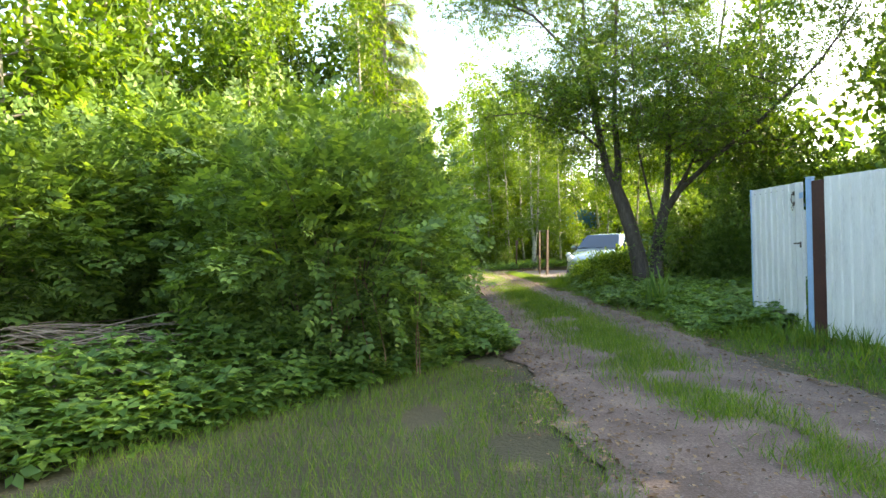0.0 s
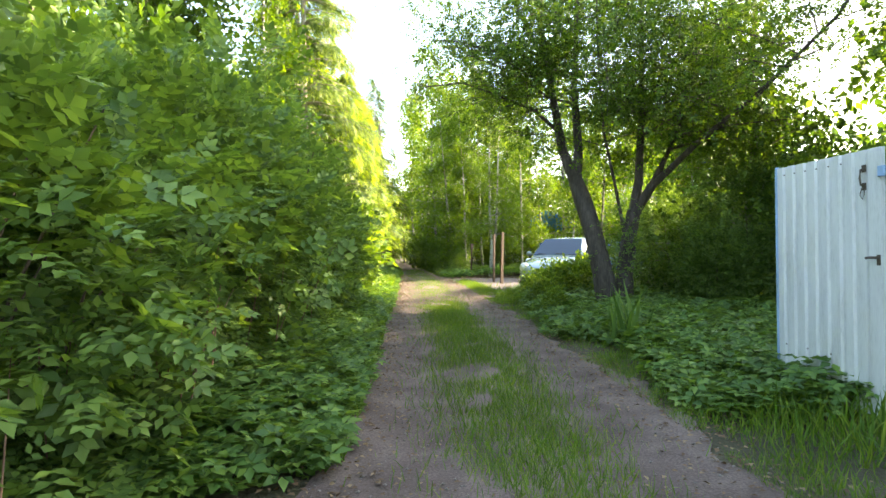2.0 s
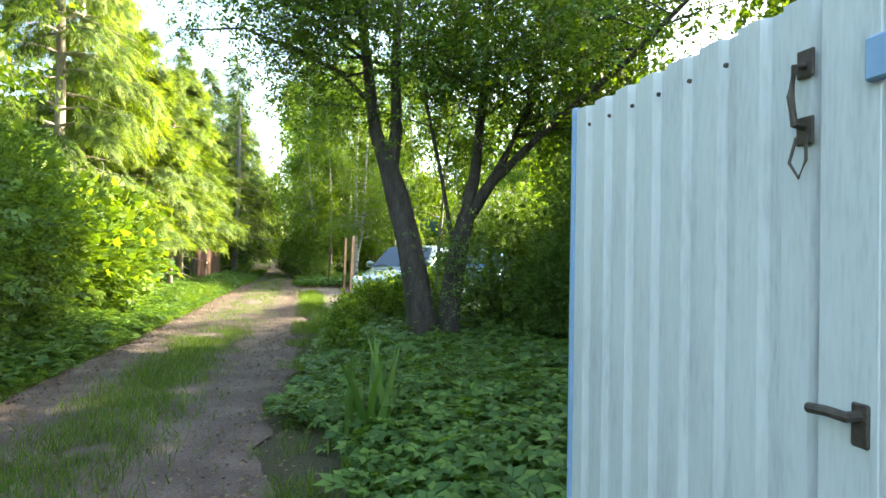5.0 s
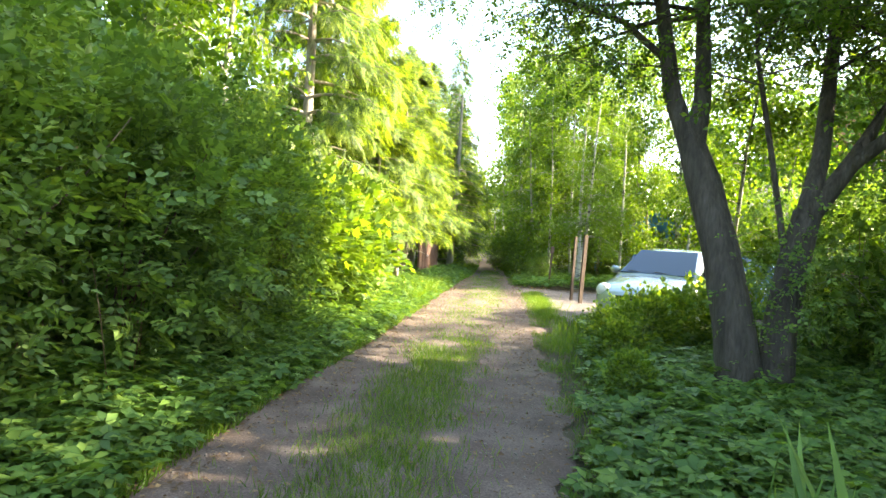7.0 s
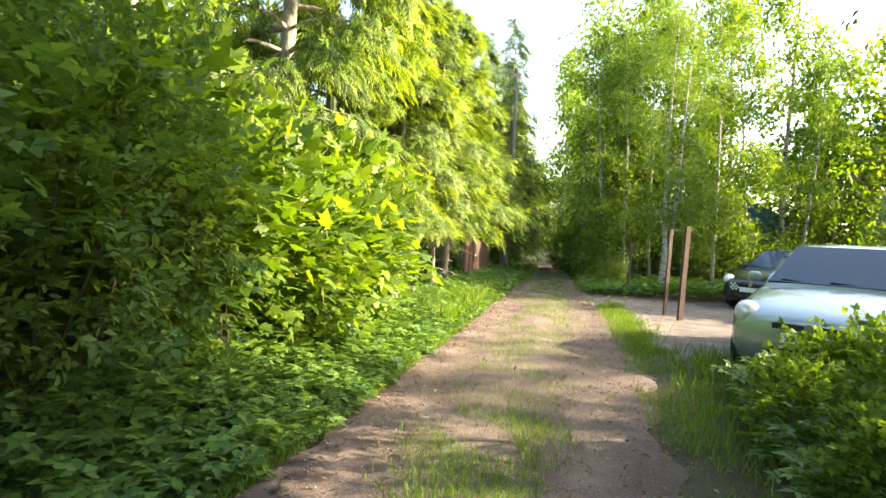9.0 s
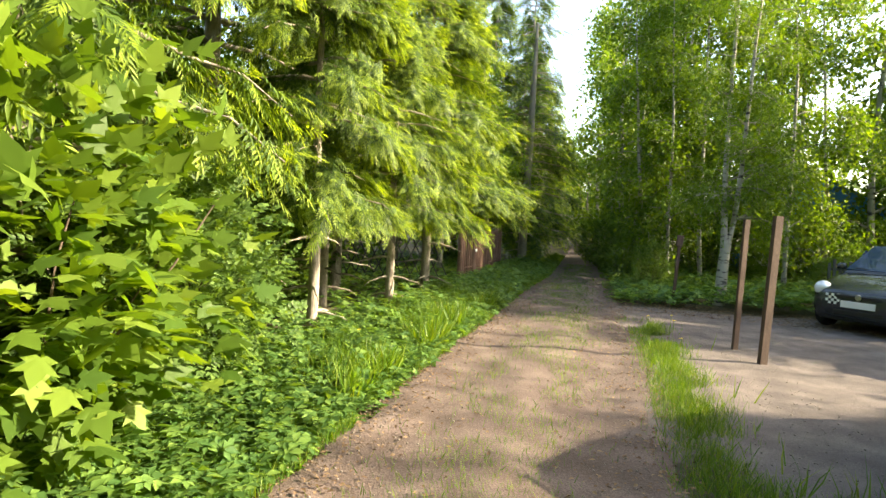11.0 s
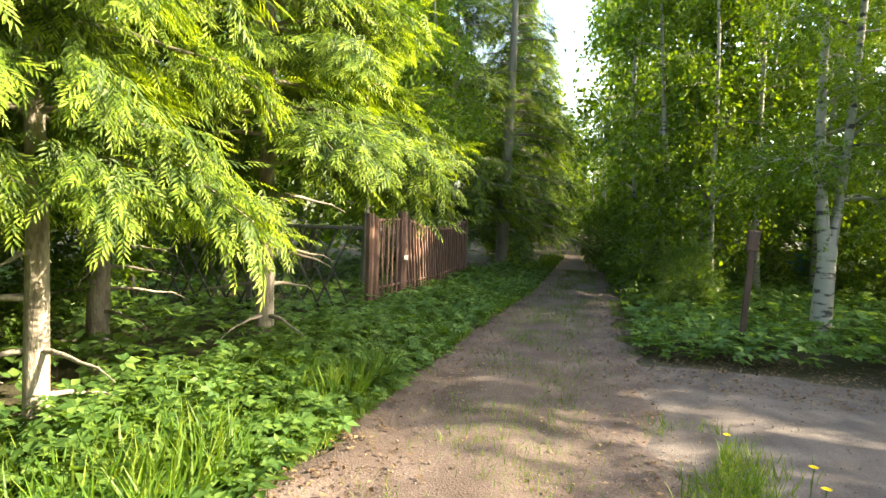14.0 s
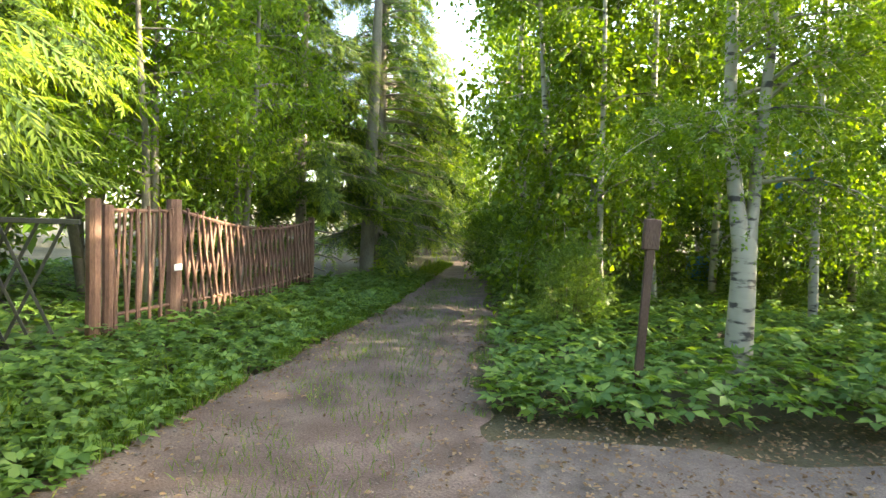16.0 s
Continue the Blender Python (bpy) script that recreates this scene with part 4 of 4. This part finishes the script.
part("handle_plate", box_bm(0.035, 0.006, 0.05, (GW - 0.14, -0.006, 1.695), 0.002), IRON, pull)
part("handle_plate", box_bm(0.035, 0.006, 0.05, (GW - 0.14, -0.006, 1.575), 0.002), IRON, pull)
part("wire_loop", rod_bm([(GW - 0.15, -0.015, 1.565), (GW - 0.16, -0.02, 1.52), (GW - 0.14, -0.02, 1.49), (GW - 0.125, -0.02, 1.52), (GW - 0.13, -0.015, 1.565)], 0.003, 5), IRON, pull)
lever = part("door_handle", rod_bm([(GW - 0.03, -0.005, 1.1), (GW - 0.03, -0.04, 1.1), (GW - 0.06, -0.045, 1.102), (GW - 0.095, -0.042, 1.098)], 0.009), IRON, gate, "grey worn lever handle")
part("escutcheon", box_bm(0.03, 0.008, 0.07, (GW - 0.03, -0.01, 1.085), 0.003), IRON, lever)
part("hinge", box_bm(0.05, 0.02, 0.07, (GW + 0.005, -0.014, 1.66), 0.004), BLUE, gate)

fence = thing("sheet_fence", "pale ribbed sheet-metal fence with dark maroon post", "fence", m=along(3.735, -1.765, 4.10, -2.705))
part("gate_post", box_bm(0.075, 0.06, 1.87, (0.045, 0.03, 0.92), 0.005), BLUE, fence, "light blue square steel post")
part("post_cap", box_bm(0.085, 0.07, 0.012, (0.045, 0.03, 1.862), 0.003), BLUE, fence)
part("maroon_post", box_bm(0.16, 0.05, 1.83, (0.165, 0.025, 0.90), 0.005), MAROON, fence, "dark maroon painted upright")
for i in range(6):
    part("panel", corrugated_bm(1.15, 1.80, 0.04), PAINT, fence, "", Matrix.Translation((0.25 + 1.15 * i, 0.002 * (i % 2), 0)))
for i in range(3):
    part("post", box_bm(0.06, 0.06, 1.75, (1.4 + 2.3 * i, 0.06, 0.87), 0.004), MAROON, fence)
side_fence = thing("yard_fence", "weathered grey ribbed sheet-metal yard fence", "fence")
for i in range(4):
    dx, dy = 0.80, -0.6
    part("panel", corrugated_bm(1.15, 1.75, 0.0), PAINT, side_fence, "", along(6.15 + dx * 1.15 * i, 3.4 + dy * 1.15 * i, 6.15 + dx * 1.15 * (i + 1), 3.4 + dy * 1.15 * (i + 1)))

# ---- steel posts at the parking ground ----
U = [(-0.05, -0.03), (0.05, -0.03), (0.05, 0.03), (0.042, 0.03), (0.042, -0.022), (-0.042, -0.022), (-0.042, 0.03), (-0.05, 0.03)]


def steel_post(x, y, h, lean, turn, label, wide=1.0):
    t = thing("steel_post", label, "post", "posts by the parking ground", Matrix.Translation((x, y, -0.05)) @ Matrix.Rotation(lean, 4, "Y") @ Matrix.Rotation(turn, 4, "Z"))
    b = prism_bm([(a * wide, c * wide) for a, c in U], 0, h + 0.05, "z")
    part("channel", b, RUST, t)
    part("web_strip", box_bm(0.03 * wide, 0.012, h * 0.98, (0.0, -0.012, h * 0.5), 0.003), RUST, t)
    return t


steel_post(1.80, 15.62, 1.8, 0.02, 0.6, "thin rusty brown steel post in the gravel", 0.75)
steel_post(2.05, 14.85, 1.84, 0.03, 0.6, "rusty brown steel channel post in the gravel", 1.0)
dp = steel_post(0.92, 20.05, 1.5, 0.045, 0.3, "old dark rusty post with a wider top, among weeds", 0.62)
part("top_plate", box_bm(0.13, 0.05, 0.24, (0, 0, 1.44), 0.008), RUST, dp)

# ---- stick fence and lattice fence on the left ----
stick_fence = thing("stick_fence", "fence of reddish brown crossed wooden sticks", "fence")


def stick_row(parent, x0, y0, x1, y1, n, h0, h1, sag, cross):
    L = math.hypot(x1 - x0, y1 - y0)
    m = along(x0, y0, x1, y1)
    for i in range(n):
        u = (i + 0.5) / n
        h = h0 + (h1 - h0) * u - sag * math.sin(math.pi * u)
        le = cross * (1 if i % 2 else -1) * rng.uniform(0.7, 1.3)
        x = u * L
        off = 0.018 if i % 2 else -0.018
        pts = [(x - le * 0.5, off, 0.05), (x - le * 0.17 + rng.normal(0, 0.012), off, h * 0.35), (x + le * 0.17 + rng.normal(0, 0.012), off, h * 0.68), (x + le * 0.5, off, h * rng.uniform(0.97, 1.03))]
        part("stick", rod_bm(pts, 0.021 * rng.uniform(0.8, 1.2), 6), FENCEWOOD, parent, "", m)
    us = np.linspace(0, 1, 7)
    for f, r in ((0.98, 0.022), (0.3, 0.02)):
        part("rail", rod_bm([(u * L, 0.0, (h0 + (h1 - h0) * u - sag * math.sin(math.pi * u)) * f) for u in us], r, 6), FENCEWOOD, parent, "", m)


stick_row(stick_fence, -3.88, 19.75, -3.92, 20.62, 11, 1.48, 1.5, 0.0, 0.05)
stick_row(stick_fence, -3.92, 20.68, -4.62, 25.1, 54, 1.52, 1.45, 0.18, 0.3)
for x, y, h, r in ((-3.86, 19.55, 1.55, 0.065), (-3.87, 19.72, 1.5, 0.05), (-3.92, 20.65, 1.6, 0.08), (-4.63, 25.15, 1.5, 0.06)):
    part("post", rod_bm([(x, y, -0.05), (x + 0.01, y, h * 0.5), (x, y, h)], r, 9), FENCEWOOD, stick_fence)
part("number_plate", box_bm(0.008, 0.12, 0.07, (-3.83, 20.62, 0.86), 0.002), WHITE, stick_fence, "small pale plate on the post")

lattice = thing("lattice_fence", "dark greyish diamond lattice fence of wooden slats", "fence")
lm = along(-3.95, 19.5, -8.6, 17.6)
LL = 5.0
for i in range(24):
    for sgn in (-1, 1):
        x = i * 0.22 - 0.3
        a, b2 = (x, x + 0.55) if sgn > 0 else (x + 0.55, x)
        if min(a, b2) < 0.02 or max(a, b2) > LL:
            continue
        ln = math.hypot(b2 - a, 1.18)
        part("slat", box_bm(0.03, 0.012, ln, ((a + b2) / 2, 0.008 * sgn, 0.72), 0.002, Matrix.Rotation(math.atan2(b2 - a, 1.18), 4, "Y")), LATTICE, lattice, "", lm)
part("top_rail", box_bm(LL, 0.05, 0.05, (LL / 2, 0, 1.33), 0.006), LATTICE, lattice, "", lm)
part("bottom_rail", box_bm(LL, 0.04, 0.04, (LL / 2, 0, 0.12), 0.006), LATTICE, lattice, "", lm)
for x in (1.6, 3.3, 4.95):
    part("post", box_bm(0.07, 0.07, 1.4, (x, 0.05, 0.66), 0.006), LATTICE, lattice, "", lm)

# old grey trunk beyond the fence
w = Wood()
w.tube([(-4.5, 27.6, -0.1), (-4.48, 27.6, 2.0), (-4.4, 27.6, 5.0), (-4.4, 27.7, 9.0)], (0.17, 0.15, 0.12, 0.05), 10)
bare = thing("dead_tree", "straight grey leafless tree standing among dark spruces", "tree")
put("trunk", w.mesh("dead_trunk", BARK_GREY), bare)

# picket fence and shed in the wood on the right
picket = thing("picket_fence", "old dark weathered picket fence among bushes", "fence")
pm = along(4.4, 23.4, 9.6, 24.6)
for i in range(44):
    h = 1.05 + rng.uniform(-0.08, 0.08)
    part("picket", box_bm(0.07, 0.02, h, (i * 0.12, 0, h / 2 - 0.03), 0.004, Matrix.Rotation(rng.normal(0, 0.03), 4, "Y")), LATTICE, picket, "", pm)
for z in (0.3, 0.85):
    part("rail", box_bm(5.3, 0.03, 0.06, (2.65, 0.03, z), 0.004), LATTICE, picket, "", pm)
shed = thing("shed", "small pale sided shed with a blue roof", "house", m=Matrix.Translation((6.6, 35.0, 0)) @ Matrix.Rotation(-0.3, 4, "Z"))
part("wall", box_bm(5.0, 3.5, 2.5, (0, 0, 1.2), 0.01), SIDING, shed)
part("roof", prism_bm([(-2.8, 2.42), (2.8, 2.42), (2.8, 2.52), (0, 3.9), (-2.8, 2.52)], -2.0, 2.0), BLUEROOF, shed)
wf = part("window", box_bm(1.1, 0.06, 1.0, (-1.0, -1.77, 1.4), 0.01), WHITE, shed)
part("pane", box_bm(0.95, 0.02, 0.85, (-1.0, -1.805, 1.4), 0.004), GLASS, wf)
dr = part("door", box_bm(0.85, 0.05, 2.0, (1.2, -1.77, 1.0), 0.01), LATTICE, shed)
part("handle", box_bm(0.03, 0.05, 0.12, (1.5, -1.82, 1.0), 0.006), IRON, dr)
house = thing("house", "brown timber house with a steep grey roof behind trees", "house", m=Matrix.Translation((16.8, 38.0, 0)) @ Matrix.Diagonal((1, 1, 1.25, 1)))
part("wall", prism_bm([(-4.2, -0.05), (4.2, -0.05), (4.2, 5.6), (0, 9.6), (-4.2, 5.6)], -3.5, 3.5), TIMBER, house)
for sg in (-1, 1):
    rf = part("roof", box_bm(6.6, 8.4, 0.14, (sg * 2.35, 0, 7.62), 0.02, Matrix.Rotation(sg * math.atan2(4.0, 4.2), 4, "Y")), ROOFTILE, house)
    part("bargeboard", box_bm(6.6, 0.06, 0.26, (sg * 2.35, -4.23, 7.56), 0.01, Matrix.Rotation(sg * math.atan2(4.0, 4.2), 4, "Y")), TIMBER, rf)
for x, z in ((-2.2, 1.5), (1.8, 1.5), (0, 5.2)):
    wf = part("window", box_bm(1.2, 0.1, 1.3, (x, -3.52, z), 0.01), WHITE, house)
    part("pane", box_bm(1.02, 0.02, 1.12, (x, -3.58, z), 0.004), GLASS, wf)
barrel = thing("barrel", "blue plastic barrel standing in the undergrowth", "barrel", m=Matrix.Translation((3.0, 30.0, -0.03)))
w = Wood()
w.tube([(0, 0, z) for z in (0, 0.03, 0.3, 0.33, 0.36, 0.6, 0.63, 0.66, 0.9, 0.93)], (0.26, 0.29, 0.29, 0.305, 0.29, 0.29, 0.305, 0.29, 0.29, 0.25), 20)
put("drum", w.mesh("drum", BLUEROOF), barrel)
part("lid", rod_bm([(0, 0, 0.92), (0, 0, 0.945)], 0.255, 20), BLUEROOF, barrel)


# ---- parked cars ----
def loft_bm(sections):
    """A closed skin through cross-sections (y, z_low, z_high, half_low, half_mid, half_top)."""
    b = bmesh.new()
    rings = []
    for y, zl, zh, hl, hm, ht in sections:
        h = zh - zl
        half = [(hl * 0.9, zl), (hl, zl + 0.06 * h), (hm, zl + 0.35 * h), (hm, zl + 0.62 * h), (hm * 0.985, zl + 0.8 * h), (ht, zl + 0.95 * h), (ht * 0.9, zh), (ht * 0.45, zh + 0.015)]
        ring = [b.verts.new((x, y, z)) for x, z in half] + [b.verts.new((-x, y, z)) for x, z in half[::-1]]
        rings.append(ring)
    n = len(rings[0])
    for r0, r1 in zip(rings, rings[1:]):
        for i in range(n):
            b.faces.new((r0[i], r0[(i + 1) % n], r1[(i + 1) % n], r1[i]))
    b.faces.new(rings[0])
    b.faces.new(rings[-1][::-1])
    bmesh.ops.recalc_face_normals(b, faces=b.faces[:])
    for f in b.faces:
        f.smooth = True
    return b


def slab_bm(quad, thick, inset=0.0):
    """A thin plate through four corners."""
    q = [Vector(p) for p in quad]
    n = (q[1] - q[0]).cross(q[3] - q[0]).normalized()
    b = bmesh.new()
    lo = [b.verts.new(p) for p in q]
    hi = [b.verts.new(p + n * thick) for p in q]
    b.faces.new(lo[::-1])
    b.faces.new(hi)
    for i in range(4):
        b.faces.new((lo[i], lo[(i + 1) % 4], hi[(i + 1) % 4], hi[i]))
    bmesh.ops.recalc_face_normals(b, faces=b.faces[:])
    return b


def text_mesh(body, size, mat, parent, m, name="lettering"):
    cu = bpy.data.curves.new(name, "FONT")
    cu.body, cu.size, cu.align_x, cu.align_y, cu.extrude = body, size, "CENTER", "CENTER", 0.001
    tmp = new("tmp", cu)
    me = bpy.data.meshes.new_from_object(tmp.evaluated_get(bpy.context.evaluated_depsgraph_get()))
    bpy.data.objects.remove(tmp)
    me.materials.clear()
    me.materials.append(mat)
    return put(name, me, parent, "", m)


def car(name, label, paint, m, plate=""):
    """A small five-door car, nose towards -y."""
    c = thing(name, label, "car", "parked cars", m)
    body = part("body", loft_bm([(0.0, 0.3, 0.66, 0.5, 0.6, 0.5), (0.06, 0.22, 0.72, 0.66, 0.72, 0.6), (0.22, 0.18, 0.80, 0.74, 0.81, 0.7), (0.5, 0.18, 0.9, 0.78, 0.85, 0.74), (0.9, 0.19, 0.99, 0.8, 0.86, 0.76), (1.2, 0.2, 1.02, 0.8, 0.865, 0.78), (2.6, 0.2, 1.02, 0.8, 0.865, 0.8), (3.4, 0.22, 1.03, 0.79, 0.86, 0.78), (3.72, 0.26, 1.0, 0.74, 0.82, 0.72), (3.82, 0.36, 0.9, 0.66, 0.74, 0.62)]), paint, c)
    cab = part("cabin", loft_bm([(0.92, 0.95, 0.99, 0.7, 0.72, 0.66), (1.25, 0.95, 1.22, 0.74, 0.72, 0.6), (1.7, 0.95, 1.49, 0.76, 0.72, 0.56), (2.3, 0.95, 1.54, 0.77, 0.73, 0.58), (3.1, 0.95, 1.52, 0.77, 0.73, 0.57), (3.5, 0.95, 1.42, 0.74, 0.7, 0.54), (3.75, 0.95, 1.0, 0.68, 0.68, 0.6)]), paint, c)
    part("windscreen", slab_bm([(-0.68, 0.99, 1.03), (0.68, 0.99, 1.03), (0.54, 1.64, 1.475), (-0.54, 1.64, 1.475)], 0.03), GLASS, c, "tinted sloping windscreen")
    for s in (-1, 1):
        part("side_window", slab_bm([(s * 0.765, 1.3, 1.04), (s * 0.775, 2.1, 1.04), (s * 0.69, 2.1, 1.42), (s * 0.69, 1.68, 1.40)], 0.02 * s), GLASS, c)
        part("side_window", slab_bm([(s * 0.775, 2.16, 1.04), (s * 0.775, 3.1, 1.05), (s * 0.69, 2.95, 1.42), (s * 0.69, 2.16, 1.42)], 0.02 * s), GLASS, c)
        hb = bmesh.new()
        bmesh.ops.create_uvsphere(hb, u_segments=14, v_segments=8, radius=1)
        hb.transform(Matrix.Translation((s * 0.635, 0.17, 0.71)) @ Matrix.Rotation(s * 0.55, 4, "Z") @ Matrix.Rotation(-0.35, 4, "X") @ Matrix.Diagonal((0.115, 0.16, 0.14, 1)))
        for f in hb.faces:
            f.smooth = True
        part("headlight", hb, LENS, c, "clear rounded headlight")
        fb = bmesh.new()
        bmesh.ops.create_cone(fb, cap_ends=True, segments=14, radius1=0.05, radius2=0.045, depth=0.05)
        fb.transform(Matrix.Translation((s * 0.58, 0.075, 0.36)) @ Matrix.Rotation(radians(90), 4, "X"))
        part("fog_lamp", fb, LENS, c)
        mb = bmesh.new()
        bmesh.ops.create_uvsphere(mb, u_segments=10, v_segments=7, radius=1)
        mb.transform(Matrix.Translation((s * 0.93, 1.32, 1.08)) @ Matrix.Diagonal((0.1, 0.06, 0.075, 1)))
        mir = part("mirror", mb, paint, c)
        part("mirror_arm", box_bm(0.12, 0.04, 0.03, (s * 0.83, 1.33, 1.04), 0.006), BLACK, mir)
        part("door_seam", box_bm(0.006, 0.012, 0.62, (s * 0.866, 2.13, 0.66), 0.001), BLACK, c)
        part("door_handle", box_bm(0.025, 0.16, 0.03, (s * 0.872, 1.98, 0.84), 0.006), paint, c)
        for y in (0.68, 3.12):
            wb = bmesh.new()
            bmesh.ops.create_cone(wb, cap_ends=True, segments=24, radius1=0.3, radius2=0.3, depth=0.19)
            bmesh.ops.bevel(wb, geom=[e for e in wb.edges if abs(e.verts[0].co.z - e.verts[1].co.z) < 1e-4], offset=0.03, segments=2, affect="EDGES")
            wb.transform(Matrix.Translation((s * 0.785, y, 0.3)) @ Matrix.Rotation(radians(90), 4, "Y"))
            ty = part("tyre", wb, RUBBER, c)
            rb = bmesh.new()
            bmesh.ops.create_cone(rb, cap_ends=True, segments=18, radius1=0.19, radius2=0.17, depth=0.03)
            rb.transform(Matrix.Translation((s * 0.885, y, 0.3)) @ Matrix.Rotation(radians(90) * s, 4, "Y"))
            part("rim", rb, STEEL, ty)
    part("grille", box_bm(0.72, 0.05, 0.085, (0, 0.015, 0.625), 0.02), BLACK, c, "black grille slot")
    part("lower_grille", box_bm(0.8, 0.06, 0.13, (0, 0.025, 0.36), 0.03), BLACK, c)
    eb = bmesh.new()
    bmesh.ops.create_cone(eb, cap_ends=True, segments=16, radius1=0.05, radius2=0.045, depth=0.02)
    eb.transform(Matrix.Translation((0, -0.012, 0.63)) @ Matrix.Rotation(radians(90), 4, "X"))
    part("badge", eb, STEEL, c)
    np_ = part("licence_plate", box_bm(0.52, 0.012, 0.112, (0, -0.012, 0.5), 0.003), WHITE, c, "white licence plate")
    part("plate_border", box_bm(0.535, 0.008, 0.126, (0, -0.005, 0.5), 0.003), BLACK, np_)
    if plate:
        text_mesh(plate, 0.095, BLACK, np_, Matrix.Translation((0.01, -0.0195, 0.5)) @ Matrix.Rotation(radians(90), 4, "X"))
    for x, a in ((-0.28, 0.08), (0.22, 0.08)):
        part("wiper", box_bm(0.52, 0.014, 0.014, (x, 1.0, 1.065), 0.003, Matrix.Rotation(a, 4, "Y")), BLACK, c)
    return c


car("small_car", "silvery white small car parked behind weeds", CARPAINT, Matrix.Translation((2.95, 9.55, 0.0)) @ Matrix.Rotation(radians(-26), 4, "Z"), "975MH 178")
car("blue_car", "blue car parked behind the silvery one", CARBLUE, Matrix.Translation((5.6, 14.3, 0.0)) @ Matrix.Rotation(radians(-26), 4, "Z"))
dark = car("dark_car", "dark car with chequered tape on its nose", CARDARK, Matrix.Translation((3.8, 18.25, 0.0)) @ Matrix.Rotation(radians(-38), 4, "Z"))
for i in range(8):
    for j in range(4):
        if (i + j) % 2 == 0:
            part("tape_square", box_bm(0.045, 0.004, 0.045, (-0.62 + 0.045 * i, -0.002 + 0.03 * max(0, 3 - i) * 0.8, 0.5 + 0.045 * j), 0.0008), WHITE, dark)

# ---- brushwood heap, tall leaves, flowers ----
w = Wood()
for i in range(200):
    a = rng.normal(0.4, 0.6)
    p = np.array([-3.7 + rng.normal(0, 0.6), -4.4 + rng.normal(0, 0.45), 0.0])
    p[2] = rng.uniform(0.05, 0.6) * math.exp(-((p[0] + 3.7) ** 2 + (p[1] + 4.4) ** 2) / 1.6)
    w.tube(path_np(p, (math.cos(a), math.sin(a), rng.normal(0, 0.12)), rng.uniform(0.5, 1.3), 4, (0, 0, -0.1)), (0.008, 0.007, 0.005, 0.002), 4)
stuff("brushwood_heap", "heap of dry brown cut branches", "branches", w.mesh("brushwood_heap", DEADWOOD))
w = Wood()
for i in range(160):
    yv = rng.uniform(-4.2, 8)
    xv = lane_l(max(yv, -2.5)) - rng.uniform(0.7, 1.6)
    w.tube(path_np((xv, yv, 0), (rng.normal(0, 0.2), rng.normal(0, 0.2), 1), rng.uniform(0.6, 1.3), 4), (0.006, 0.005, 0.004, 0.002), 4)
stuff("dry_canes", "thin reddish brown dry canes under the bushes", "canes", w.mesh("dry_canes", FENCEWOOD))
n = 26
a = rng.random(n) * 6.28
P = np.stack([2.95 + rng.normal(0, 0.12, n), 1.5 + rng.normal(0, 0.12, n), np.full(n, 0.1)], 1)
iris = foliage("sword_leaves", P, np.stack([np.cos(a) * 0.3, np.sin(a) * 0.3, np.ones(n)], 1), rng.normal(0, 1, (n, 3)) * (1, 1, 0), rng.uniform(0.35, 0.75, n), (T_BLADE[0] * (1.6, 1, 1), T_BLADE[1]), LEAF_HERB)
stuff("sword_leaf_clump", "clump of tall narrow sword-shaped leaves", "plant", iris)


def dandelion(x, y, h):
    t = thing("dandelion", "yellow dandelion flower on a thin stalk", "flower", "dandelions", Matrix.Translation((x, y, 0)))
    part("stalk", rod_bm([(0, 0, -0.02), (0.01, 0, h * 0.6), (0.015, 0.005, h)], 0.003, 5), GRASS, t)
    k = 14
    ang = np.linspace(0, 6.28, k, endpoint=False)
    me = foliage("petals", np.tile((0.015, 0.005, h), (k, 1)), np.stack([np.cos(ang), np.sin(ang), np.full(k, 0.35)], 1), np.tile((0, 0, 1.0), (k, 1)), np.full(k, 0.028), T_LEAF, YELLOW)
    put("flower_head", me, t)


for x, y, h in ((0.95, 15.9, 0.34), (0.99, 15.8, 0.28), (-1.85, 12.7, 0.22), (-2.3, 12.4, 0.3), (-1.7, 13.3, 0.18), (0.6, 16.6, 0.2), (1.1, 15.3, 0.12)):
    dandelion(x, y, h)
# lilac flowers
n = 420
P = np.array([(7.6, 18.4, 2.6)]) + unit(rng.normal(0, 1, (n, 3))) * (1.2, 1.1, 1.1)
bl = foliage("lilac_blossom", P, rng.normal(0, 0.3, (n, 3)) + (0, 0, 1), rng.normal(0, 1, (n, 3)), rng.uniform(0.07, 0.13, n), T_CLUSTER, LILAC)
lb = bush("lilac_bush", "lilac bush with blue-violet flower heads", bush_kinds[1], Matrix.Translation((7.6, 18.4, -0.05)))
lb.scale = (1.0, 1.0, 1.15)
put("blossom", bl, lb, "blue-violet flower clusters", lb.matrix_basis.inverted())
